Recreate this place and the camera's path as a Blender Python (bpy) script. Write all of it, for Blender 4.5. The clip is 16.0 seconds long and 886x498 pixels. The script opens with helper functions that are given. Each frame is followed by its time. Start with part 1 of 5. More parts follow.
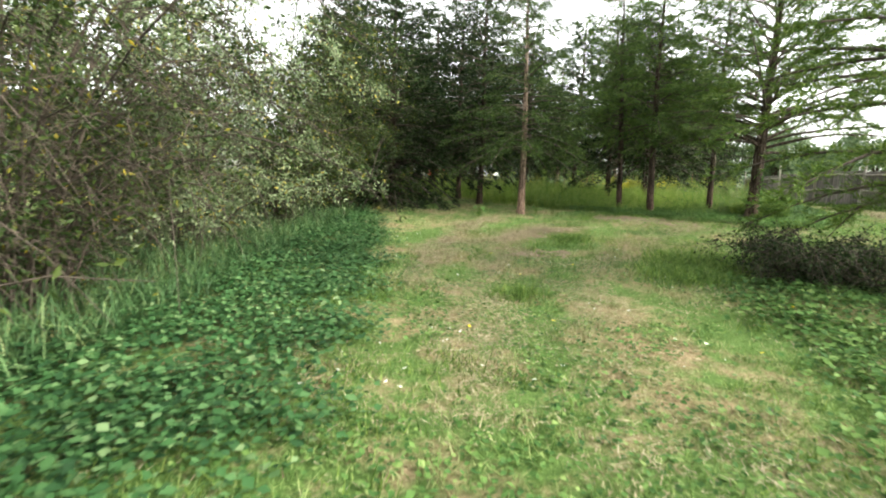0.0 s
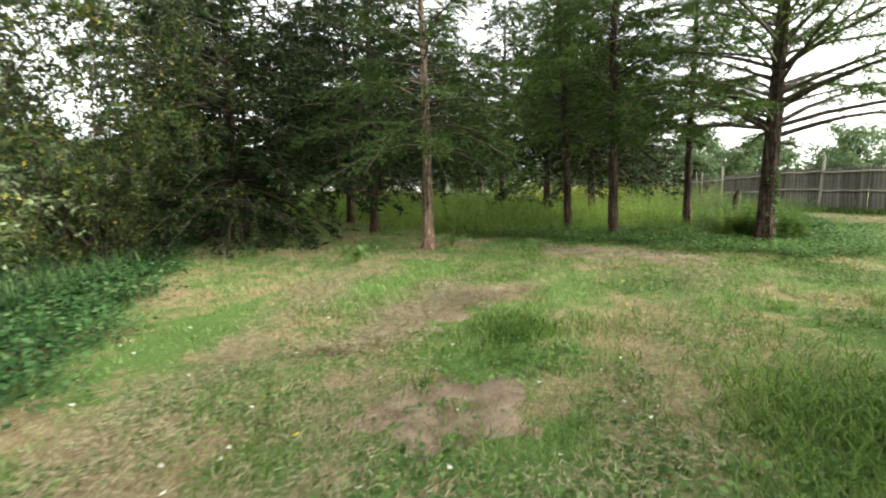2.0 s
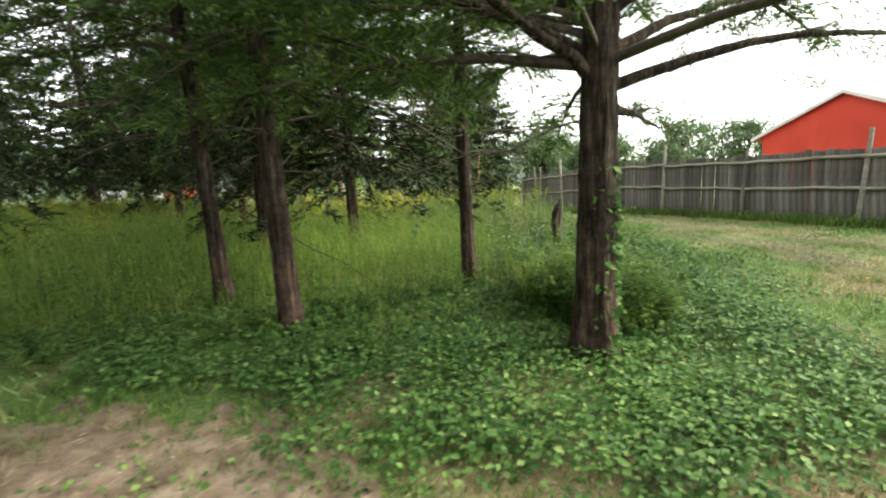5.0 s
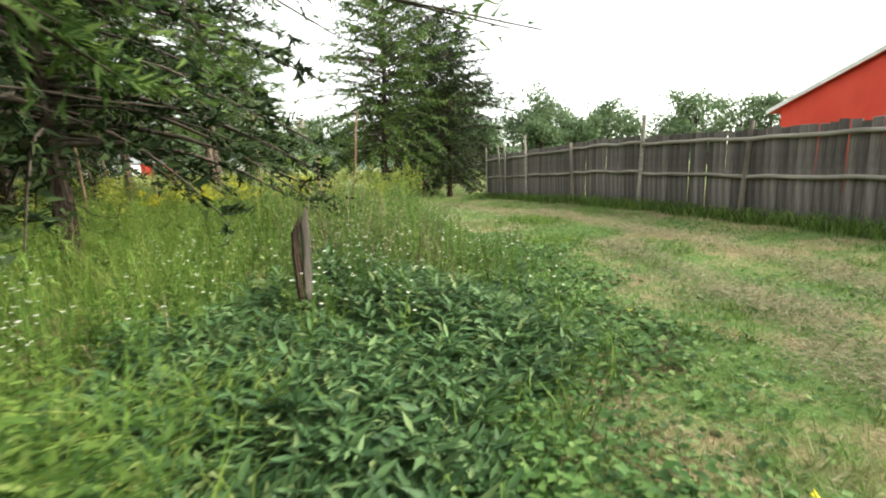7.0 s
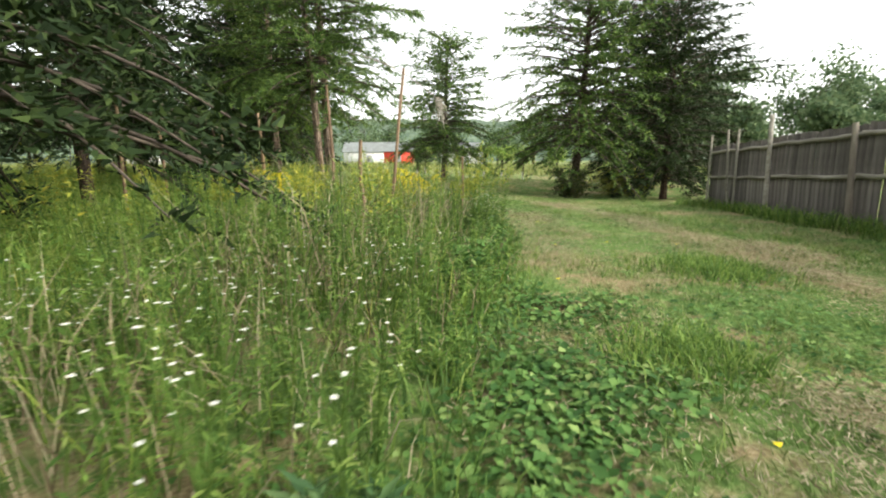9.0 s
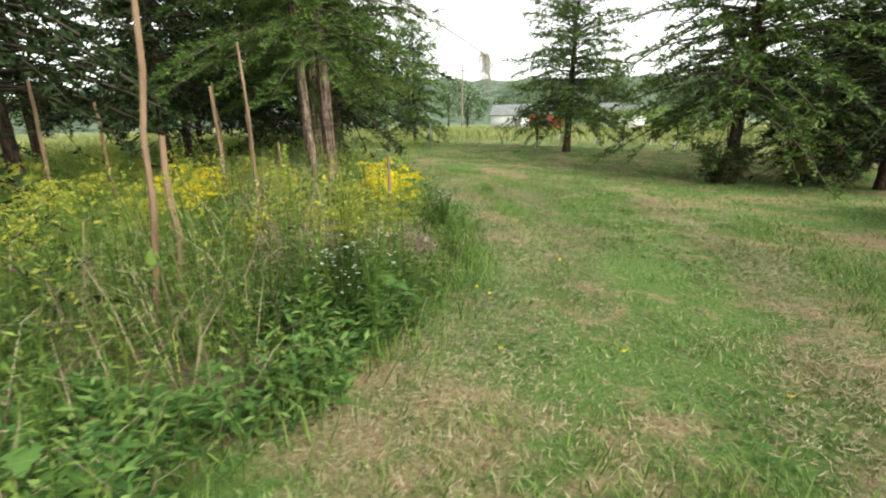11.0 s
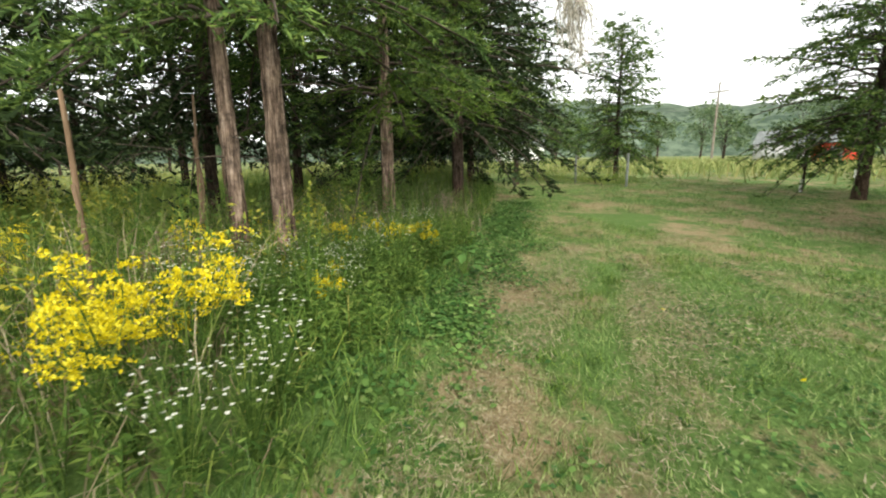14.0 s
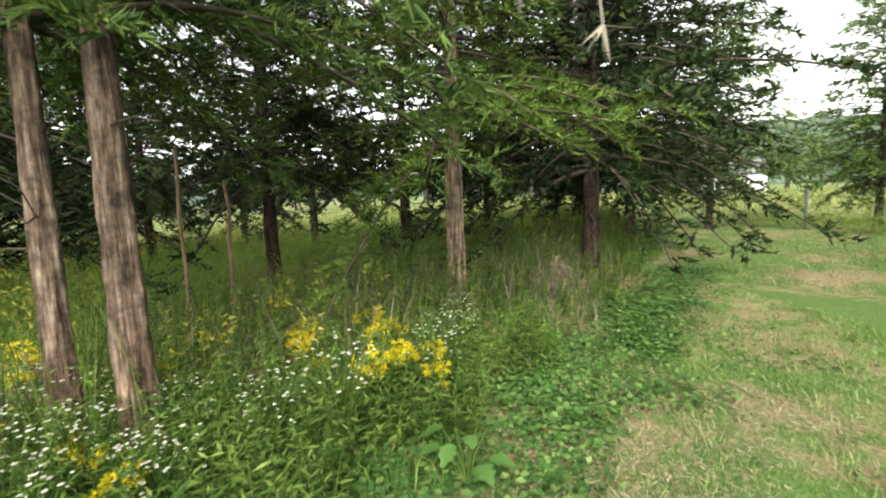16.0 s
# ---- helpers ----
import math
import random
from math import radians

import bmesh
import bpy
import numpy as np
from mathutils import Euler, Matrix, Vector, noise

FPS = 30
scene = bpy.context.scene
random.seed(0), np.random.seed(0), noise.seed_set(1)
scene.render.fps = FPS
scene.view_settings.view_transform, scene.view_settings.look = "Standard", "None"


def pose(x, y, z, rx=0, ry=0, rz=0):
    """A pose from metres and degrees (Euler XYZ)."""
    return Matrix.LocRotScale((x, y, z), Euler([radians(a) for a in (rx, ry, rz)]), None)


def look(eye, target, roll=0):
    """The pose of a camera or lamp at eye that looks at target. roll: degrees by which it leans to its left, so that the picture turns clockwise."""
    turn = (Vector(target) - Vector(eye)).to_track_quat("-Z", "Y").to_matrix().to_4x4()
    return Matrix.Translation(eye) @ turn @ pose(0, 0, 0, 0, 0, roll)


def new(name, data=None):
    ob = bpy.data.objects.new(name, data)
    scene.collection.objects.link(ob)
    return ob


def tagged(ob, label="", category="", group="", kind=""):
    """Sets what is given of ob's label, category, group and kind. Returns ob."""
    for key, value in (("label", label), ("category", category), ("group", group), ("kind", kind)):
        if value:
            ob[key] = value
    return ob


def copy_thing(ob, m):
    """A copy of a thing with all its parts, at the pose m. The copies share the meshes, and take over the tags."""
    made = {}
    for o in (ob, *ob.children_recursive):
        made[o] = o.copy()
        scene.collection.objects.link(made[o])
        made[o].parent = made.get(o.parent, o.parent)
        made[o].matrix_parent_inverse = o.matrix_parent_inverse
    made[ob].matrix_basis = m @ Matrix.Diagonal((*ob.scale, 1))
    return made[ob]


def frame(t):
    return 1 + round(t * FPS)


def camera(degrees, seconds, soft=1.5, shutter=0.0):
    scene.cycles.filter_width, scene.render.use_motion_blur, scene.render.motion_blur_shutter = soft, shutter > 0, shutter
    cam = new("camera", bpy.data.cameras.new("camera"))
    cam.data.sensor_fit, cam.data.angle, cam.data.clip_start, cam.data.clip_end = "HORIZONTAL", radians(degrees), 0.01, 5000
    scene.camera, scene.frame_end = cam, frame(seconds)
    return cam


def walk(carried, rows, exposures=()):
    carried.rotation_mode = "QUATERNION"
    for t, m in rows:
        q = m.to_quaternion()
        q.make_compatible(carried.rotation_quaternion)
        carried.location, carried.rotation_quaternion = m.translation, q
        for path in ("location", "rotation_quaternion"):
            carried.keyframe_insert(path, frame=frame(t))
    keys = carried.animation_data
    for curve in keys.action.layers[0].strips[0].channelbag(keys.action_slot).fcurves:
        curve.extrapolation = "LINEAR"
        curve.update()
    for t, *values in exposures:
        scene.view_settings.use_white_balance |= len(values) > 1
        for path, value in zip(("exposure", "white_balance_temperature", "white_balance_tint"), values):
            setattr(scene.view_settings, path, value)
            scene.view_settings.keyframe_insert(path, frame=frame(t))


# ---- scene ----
# ---------------------------------------------------------------- camera
cam = camera(86.7, 16.0, soft=2.0, shutter=0.2)
PATH = [
    (0, -0.009, 0.059, 1.472, 81.56, -1.98, 0.23), (0.5, 0.069, 1.380, 1.522, 81.80, -1.66, -0.75),
    (1, 0.329, 2.753, 1.547, 82.46, -1.18, -1.53), (1.5, 0.746, 4.115, 1.600, 82.82, -0.41, -3.70),
    (2, 1.301, 5.452, 1.603, 83.23, 0.33, -8.55), (2.5, 1.958, 6.561, 1.620, 82.87, 1.27, -11.50),
    (3, 2.600, 7.612, 1.686, 82.85, 1.73, -12.23), (3.5, 3.304, 8.520, 1.772, 82.79, 1.84, -13.42),
    (4, 4.170, 9.353, 1.835, 82.90, 1.92, -17.67), (4.5, 5.203, 10.070, 1.919, 82.85, 1.84, -19.81),
    (5, 6.255, 10.614, 1.959, 82.35, 1.95, -23.57), (5.2, 6.698, 10.812, 1.951, 82.01, 2.02, -24.76),
    (7.3, 10.943, 13.371, 1.960, 79.44, 1.35, -20.05), (7.5, 11.264, 13.595, 1.940, 79.28, 0.77, -17.15),
    (8, 11.998, 14.390, 1.940, 79.02, 0.12, -8.71), (8.5, 12.734, 15.260, 1.936, 79.19, -0.82, -0.94),
    (8.7, 13.033, 15.596, 1.930, 79.47, -0.35, 2.09), (10.8, 15.064, 19.738, 2.222, 74.89, 0.82, 24.96),
    (11, 15.225, 20.006, 2.260, 74.97, 0.93, 25.85), (11.5, 15.406, 20.976, 2.260, 75.33, 1.00, 27.29),
    (12, 15.428, 21.909, 2.265, 75.97, 1.09, 30.86), (12.5, 15.347, 22.812, 2.225, 77.13, 1.06, 36.53),
    (13, 15.138, 23.715, 2.215, 78.36, 1.96, 41.80), (13.5, 14.874, 24.581, 2.185, 79.24, 1.42, 47.57),
    (14, 14.534, 25.460, 2.200, 78.95, 0.77, 54.11), (14.5, 14.174, 26.145, 2.255, 79.57, 1.43, 60.37),
    (15, 13.600, 26.850, 2.270, 80.18, 0.62, 65.60), (15.5, 13.100, 27.530, 2.344, 81.47, 1.16, 70.20),
    (16, 12.703, 28.240, 2.466, 83.30, 2.08, 77.08),
]
EXPOSURES = [(t, e, 6750, 5) for t, e in ((0, 2.1), (1.5, 2.1), (3, 1.78), (5.2, 1.98), (7.3, 1.85), (8.7, 1.65), (11, 1.4), (12.5, 1.37), (14.5, 1.25), (15.3, 1.37), (16, 1.75))]
walk(cam, [(r[0], pose(*r[1:])) for r in PATH], EXPOSURES)

# ---------------------------------------------------------------- light
SUN_EL, SUN_AZ = 37, 108            # height and compass turn of the veiled sun, degrees
world = bpy.data.worlds.new("world")
scene.world = world
world.use_nodes = True
wt = world.node_tree
wt.nodes.clear()
sky = wt.nodes.new("ShaderNodeTexSky")
sky.sky_type = "NISHITA"
sky.sun_disc = False
sky.sun_elevation, sky.sun_rotation = radians(SUN_EL), radians(SUN_AZ)
sky.air_density, sky.dust_density, sky.ozone_density = 1.0, 1.5, 1.0
sat = wt.nodes.new("ShaderNodeHueSaturation")
sat.inputs["Saturation"].default_value = 0.12
back = wt.nodes.new("ShaderNodeBackground")
back.inputs["Strength"].default_value = 0.15
wout = wt.nodes.new("ShaderNodeOutputWorld")
wt.links.new(sky.outputs[0], sat.inputs["Color"])
wt.links.new(sat.outputs[0], back.inputs["Color"])
wt.links.new(back.outputs[0], wout.inputs["Surface"])
sun = new("sun", bpy.data.lights.new("sun", "SUN"))
sun.data.energy, sun.data.angle, sun.data.color = 1.5, radians(30), (1.0, 0.94, 0.82)
_a, _e = radians(SUN_AZ), radians(SUN_EL)
sun.matrix_world = look((math.sin(_a) * math.cos(_e) * 50, math.cos(_a) * math.cos(_e) * 50, math.sin(_e) * 50), (0, 0, 0))

# ---------------------------------------------------------------- materials
def nodes_of(name):
    m = bpy.data.materials.new(name)
    m.use_nodes = True
    return m, m.node_tree, m.node_tree.nodes["Principled BSDF"]


def ramp(nt, fac, stops):
    r = nt.nodes.new("ShaderNodeValToRGB")
    els = r.color_ramp.elements
    while len(els) < len(stops):
        els.new(0.5)
    for e, (p, c) in zip(els, stops):
        e.position, e.color = p, (*c, 1)
    nt.links.new(fac, r.inputs[0])
    return r.outputs[0]


def tex_noise(nt, scale, detail=4, vec=None, rough=0.6):
    n = nt.nodes.new("ShaderNodeTexNoise")
    n.inputs["Scale"].default_value, n.inputs["Detail"].default_value, n.inputs["Roughness"].default_value = scale, detail, rough
    if vec is not None:
        nt.links.new(vec, n.inputs["Vector"])
    return n.outputs["Fac"]


def mixed(nt, fac, a, b, kind="MIX"):
    m = nt.nodes.new("ShaderNodeMix")
    m.data_type, m.blend_type = "RGBA", kind
    for sock, v in ((m.inputs[0], fac), (m.inputs[6], a), (m.inputs[7], b)):
        if hasattr(v, "is_output"):
            nt.links.new(v, sock)
        elif isinstance(v, (int, float)):
            sock.default_value = v
        else:
            sock.default_value = (*v, 1)
    return m.outputs[2]


def place(nt):
    return nt.nodes.new("ShaderNodeNewGeometry").outputs["Position"]


def bumped(nt, bsdf, height, strength=0.4, dist=0.02):
    b = nt.nodes.new("ShaderNodeBump")
    b.inputs["Strength"].default_value, b.inputs["Distance"].default_value = strength, dist
    nt.links.new(height, b.inputs["Height"])
    nt.links.new(b.outputs[0], bsdf.inputs["Normal"])


def leafy(name, stops, rough=0.55, through_it=0.3, patch=0.6, tint=None):
    """Leaf stuff: each leaf takes its own tone, with slow patches over the place and light passing through."""
    m, nt, b = nodes_of(name)
    isl = nt.nodes.new("ShaderNodeNewGeometry")
    col = ramp(nt, isl.outputs["Random Per Island"], stops)
    n = tex_noise(nt, patch, 3, isl.outputs["Position"])
    shade = ramp(nt, n, [(0.3, (0.72, 0.74, 0.72)), (0.7, (1.2, 1.18, 1.1))])
    col = mixed(nt, 1.0, col, shade, "MULTIPLY")
    if tint is not None:
        n2 = tex_noise(nt, 0.9, 4, isl.outputs["Position"])
        f = ramp(nt, n2, [(0.48, (0, 0, 0)), (0.62, (1, 1, 1))])
        col = mixed(nt, f, col, tint)
    nt.links.new(col, b.inputs["Base Color"])
    b.inputs["Roughness"].default_value = rough
    b.inputs["Specular IOR Level"].default_value = 0.18
    t = nt.nodes.new("ShaderNodeBsdfTranslucent")
    nt.links.new(col, t.inputs["Color"])
    mx = nt.nodes.new("ShaderNodeMixShader")
    mx.inputs[0].default_value = through_it
    nt.links.new(b.outputs[0], mx.inputs[1])
    nt.links.new(t.outputs[0], mx.inputs[2])
    nt.links.new(mx.outputs[0], nt.nodes["Material Output"].inputs["Surface"])
    return m


def dryness(nt, pos):
    """Where the turf is worn and straw-coloured: slow patches cut by streaks."""
    a = tex_noise(nt, 0.8, 5, pos, 0.65)
    c = tex_noise(nt, 4.2, 4, pos, 0.65)
    m = nt.nodes.new("ShaderNodeMath")
    m.operation = "MULTIPLY_ADD"
    nt.links.new(c, m.inputs[0])
    m.inputs[1].default_value = 0.55
    nt.links.new(a, m.inputs[2])
    return m.outputs[0]


def mat_ground():
    m, nt, b = nodes_of("turf_soil")
    pos = place(nt)
    fine = tex_noise(nt, 38, 6, pos, 0.7)
    green = ramp(nt, fine, [(0.3, (0.055, 0.1, 0.027)), (0.55, (0.12, 0.2, 0.055)), (0.75, (0.21, 0.29, 0.1))])
    straw = ramp(nt, fine, [(0.3, (0.15, 0.11, 0.06)), (0.55, (0.33, 0.26, 0.15)), (0.75, (0.48, 0.41, 0.27))])
    f = ramp(nt, dryness(nt, pos), [(0.73, (0, 0, 0)), (0.9, (1, 1, 1))])
    nt.links.new(mixed(nt, f, green, straw), b.inputs["Base Color"])
    b.inputs["Roughness"].default_value = 0.95
    b.inputs["Specular IOR Level"].default_value = 0.1
    bumped(nt, b, fine, 0.8, 0.04)
    return m


def mat_turf():
    m, nt, b = nodes_of("lawn_blades")
    isl = nt.nodes.new("ShaderNodeNewGeometry")
    r = isl.outputs["Random Per Island"]
    green = ramp(nt, r, [(0.0, (0.075, 0.15, 0.035)), (0.5, (0.165, 0.27, 0.075)), (0.85, (0.28, 0.375, 0.12)), (1.0, (0.34, 0.38, 0.17))])
    straw = ramp(nt, r, [(0.0, (0.16, 0.17, 0.06)), (0.4, (0.31, 0.275, 0.15)), (1.0, (0.44, 0.385, 0.235))])
    f = ramp(nt, dryness(nt, isl.outputs["Position"]), [(0.75, (0, 0, 0)), (0.95, (1, 1, 1))])
    col = mixed(nt, f, green, straw)
    nt.links.new(col, b.inputs["Base Color"])
    b.inputs["Roughness"].default_value = 0.6
    b.inputs["Specular IOR Level"].default_value = 0.3
    t = nt.nodes.new("ShaderNodeBsdfTranslucent")
    nt.links.new(col, t.inputs["Color"])
    mx = nt.nodes.new("ShaderNodeMixShader")
    mx.inputs[0].default_value = 0.25
    nt.links.new(b.outputs[0], mx.inputs[1])
    nt.links.new(t.outputs[0], mx.inputs[2])
    nt.links.new(mx.outputs[0], nt.nodes["Material Output"].inputs["Surface"])
    return m


def rough_mat(name, stops, scale=6, stretch=(1, 1, 1), rough=0.85, bump=0.6, dist=0.02, obj_random=0.0):
    m, nt, b = nodes_of(name)
    tc = nt.nodes.new("ShaderNodeTexCoord")
    mp = nt.nodes.new("ShaderNodeMapping")
    mp.inputs["Scale"].default_value = stretch
    nt.links.new(tc.outputs["Object"], mp.inputs["Vector"])
    n = tex_noise(nt, scale, 6, mp.outputs[0], 0.65)
    col = ramp(nt, n, stops)
    big = tex_noise(nt, scale * 0.17, 3, tc.outputs["Object"])
    col = mixed(nt, 1.0, col, ramp(nt, big, [(0.3, (0.7, 0.7, 0.7)), (0.7, (1.15, 1.15, 1.15))]), "MULTIPLY")
    if obj_random:
        oi = nt.nodes.new("ShaderNodeObjectInfo")
        k = obj_random
        col = mixed(nt, 1.0, col, ramp(nt, oi.outputs["Random"], [(0, (1 - k, 1 - k, 1 - k)), (1, (1 + k, 1 + k, 1 + k))]), "MULTIPLY")
    nt.links.new(col, b.inputs["Base Color"])
    b.inputs["Roughness"].default_value = rough
    b.inputs["Specular IOR Level"].default_value = 0.25
    bumped(nt, b, n, bump, dist)
    return m


M_GROUND = mat_ground()
M_TURF = mat_turf()
M_CEDAR = leafy("cedar_foliage", [(0, (0.033, 0.068, 0.018)), (0.5, (0.072, 0.13, 0.034)), (0.9, (0.135, 0.205, 0.047)), (1, (0.2, 0.265, 0.06))], 0.65, 0.2)
# the next two repeat the cedar foliage with canopy shade put into the colour
M_CEDAR_HALF_SHADE = leafy("shaded_cedar_foliage", [(0, (0.02, 0.042, 0.012)), (0.5, (0.042, 0.078, 0.022)), (0.9, (0.085, 0.13, 0.032)), (1, (0.15, 0.2, 0.045))], 0.65, 0.16)
M_CEDAR_SHADED = leafy("deep_shade_cedar_foliage", [(0, (0.00882, 0.0189, 0.00654)), (0.6, (0.0221, 0.041, 0.0131)), (1, (0.0473, 0.0726, 0.0202))], 0.75, 0.06)
M_CEDAR_TIP = leafy("bright_cedar_foliage", [(0, (0.04, 0.085, 0.015)), (0.5, (0.082, 0.14, 0.025)), (1, (0.155, 0.215, 0.042))], 0.65, 0.2)
M_OLIVE = leafy("silvery_shrub_leaves", [(0, (0.09, 0.135, 0.065)), (0.5, (0.19, 0.255, 0.13)), (0.95, (0.34, 0.41, 0.25)), (0.98, (0.5, 0.42, 0.09))], 0.45, 0.35)
M_SHRUB = leafy("shrub_leaves", [(0, (0.0174, 0.0348, 0.0093)), (0.6, (0.0407, 0.0694, 0.0163)), (0.95, (0.0874, 0.117, 0.0279)), (1, (0.291, 0.232, 0.0232))], 0.5, 0.3)
M_COVER = leafy("ground_cover_leaves", [(0, (0.035, 0.09, 0.024)), (0.5, (0.075, 0.165, 0.042)), (0.9, (0.15, 0.255, 0.07)), (1, (0.25, 0.34, 0.12))], 0.6, 0.25)
M_WEED = leafy("weed_leaves", [(0, (0.054, 0.115, 0.027)), (0.5, (0.121, 0.216, 0.0486)), (0.9, (0.243, 0.351, 0.0864)), (1, (0.3, 0.37, 0.115))], 0.5, 0.42)
M_WEEDGRASS = leafy("tall_grass", [(0, (0.087, 0.174, 0.0272)), (0.55, (0.203, 0.319, 0.0544)), (0.85, (0.377, 0.45, 0.109)), (1, (0.652, 0.551, 0.217))], 0.55, 0.45)
M_MEADOW = leafy("pale_tall_grass", [(0, (0.13, 0.24, 0.045)), (0.6, (0.25, 0.38, 0.08)), (1, (0.42, 0.45, 0.15))], 0.6, 0.5, 0.3)
# dark blue-green weeds, with the shade of trees and shrubs added to the colour
M_WEED_DARK = leafy("shade_dark_weed_leaves", [(0, (0.032, 0.075, 0.03)), (0.5, (0.07, 0.142, 0.055)), (0.9, (0.135, 0.22, 0.09)), (1, (0.22, 0.28, 0.12))], 0.5, 0.2)
M_FIELD = leafy("pale_field_grass", [(0, (0.17, 0.22, 0.075)), (0.6, (0.27, 0.32, 0.115)), (1, (0.4, 0.38, 0.17))], 0.7, 0.3, 0.2)
M_BLEACH = leafy("bleached_twigs", [(0, (0.26, 0.23, 0.19)), (0.6, (0.42, 0.39, 0.34)), (1, (0.58, 0.55, 0.49))], 0.9, 0.1)
M_GOLD = leafy("goldenrod_bloom", [(0, (0.56, 0.46, 0.012)), (0.6, (0.76, 0.64, 0.02)), (1, (0.86, 0.77, 0.09))], 0.6, 0.3)
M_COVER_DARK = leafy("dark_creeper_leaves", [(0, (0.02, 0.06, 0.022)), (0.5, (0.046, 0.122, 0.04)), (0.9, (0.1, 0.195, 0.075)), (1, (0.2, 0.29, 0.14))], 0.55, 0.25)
M_PALEGOLD = leafy("fading_bloom", [(0, (0.19, 0.25, 0.05)), (0.6, (0.33, 0.36, 0.06)), (1, (0.52, 0.47, 0.08))], 0.6, 0.3)
M_WHITE = leafy("white_petals", [(0, (0.7, 0.7, 0.66)), (1, (0.86, 0.86, 0.82))], 0.6, 0.3)
M_DEAD = leafy("dead_stalks", [(0, (0.14, 0.11, 0.085)), (0.6, (0.28, 0.23, 0.18)), (1, (0.44, 0.38, 0.3))], 0.85, 0.1)
M_STRAW = leafy("cut_straw", [(0, (0.17, 0.135, 0.085)), (0.6, (0.34, 0.285, 0.195)), (1, (0.5, 0.435, 0.32))], 0.8, 0.15)
# leaf colour lightened to stand for distance haze
M_FARTREE = leafy("hazed_far_tree_leaves", [(0, (0.07, 0.12, 0.065)), (0.6, (0.13, 0.19, 0.10)), (1, (0.2, 0.26, 0.14))], 0.8, 0.3, 0.15)
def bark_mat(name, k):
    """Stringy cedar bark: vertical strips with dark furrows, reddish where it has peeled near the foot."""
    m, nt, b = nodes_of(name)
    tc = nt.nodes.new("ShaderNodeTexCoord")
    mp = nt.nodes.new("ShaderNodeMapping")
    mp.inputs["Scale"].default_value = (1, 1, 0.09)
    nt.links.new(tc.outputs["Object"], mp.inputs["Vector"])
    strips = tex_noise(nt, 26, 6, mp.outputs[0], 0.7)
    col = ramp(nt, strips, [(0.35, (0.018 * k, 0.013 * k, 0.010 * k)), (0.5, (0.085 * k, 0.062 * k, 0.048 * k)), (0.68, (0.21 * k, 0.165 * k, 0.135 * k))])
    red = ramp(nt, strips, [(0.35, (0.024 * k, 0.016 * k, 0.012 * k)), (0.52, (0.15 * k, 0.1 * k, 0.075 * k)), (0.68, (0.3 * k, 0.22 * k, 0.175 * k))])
    sep = nt.nodes.new("ShaderNodeSeparateXYZ")
    nt.links.new(tc.outputs["Object"], sep.inputs[0])
    ma = nt.nodes.new("ShaderNodeMath")
    ma.operation = "MULTIPLY_ADD"
    nt.links.new(tex_noise(nt, 2.2, 3, tc.outputs["Object"]), ma.inputs[0])
    ma.inputs[1].default_value = 2.2
    nt.links.new(sep.outputs["Z"], ma.inputs[2])
    scaled = nt.nodes.new("ShaderNodeMapRange")
    nt.links.new(ma.outputs[0], scaled.inputs[0])
    scaled.inputs[1].default_value, scaled.inputs[2].default_value = 1.4, 2.4
    scaled.inputs[3].default_value, scaled.inputs[4].default_value = 1, 0
    col = mixed(nt, scaled.outputs[0], col, red)
    blotch = tex_noise(nt, 9, 5, tc.outputs["Object"], 0.7)
    col = mixed(nt, 1.0, col, ramp(nt, blotch, [(0.35, (0.45, 0.45, 0.45)), (0.65, (1.45, 1.42, 1.38))]), "MULTIPLY")
    nt.links.new(col, b.inputs["Base Color"])
    b.inputs["Roughness"].default_value = 0.95
    b.inputs["Specular IOR Level"].default_value = 0.15
    bumped(nt, b, strips, 1.0, 0.05)
    return m


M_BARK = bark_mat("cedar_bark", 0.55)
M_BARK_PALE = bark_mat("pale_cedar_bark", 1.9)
M_TWIG = rough_mat("dark_twigs", [(0.3, (0.035, 0.028, 0.022)), (0.7, (0.12, 0.095, 0.075))], 14, (1, 1, 1), 0.9, 0.5)
M_FENCE = rough_mat("weathered_boards", [(0.3, (0.075, 0.065, 0.062)), (0.55, (0.18, 0.16, 0.15)), (0.8, (0.32, 0.29, 0.265))], 7, (2.2, 2.2, 0.14), 0.85, 0.6, 0.01, 0.34)
M_RAIL = rough_mat("weathered_rails", [(0.3, (0.2, 0.18, 0.15)), (0.7, (0.42, 0.39, 0.34))], 7, (2, 0.14, 2), 0.85, 0.5, 0.01, 0.12)
M_POST = rough_mat("old_post_wood", [(0.3, (0.09, 0.075, 0.06)), (0.6, (0.25, 0.215, 0.18)), (0.8, (0.42, 0.38, 0.33))], 8, (1, 1, 0.13), 0.9, 0.9, 0.02, 0.2)
M_STAKE = rough_mat("brown_stake_wood", [(0.3, (0.12, 0.075, 0.045)), (0.7, (0.32, 0.22, 0.145))], 10, (1, 1, 0.1), 0.85, 0.6, 0.01, 0.2)
M_BARN = rough_mat("red_barn_metal", [(0.3, (0.62, 0.058, 0.034)), (0.7, (0.72, 0.08, 0.05))], 1.5, (1, 1, 0.3), 0.5, 0.15)
M_TRIM = rough_mat("white_trim", [(0.3, (0.6, 0.6, 0.58)), (0.7, (0.78, 0.78, 0.76))], 3, (1, 1, 1), 0.6, 0.1)
M_DIRT = rough_mat("bare_soil", [(0.3, (0.12, 0.08, 0.055)), (0.5, (0.235, 0.17, 0.12)), (0.75, (0.38, 0.3, 0.23))], 5, (1, 1, 1), 0.95, 1.0, 0.04)
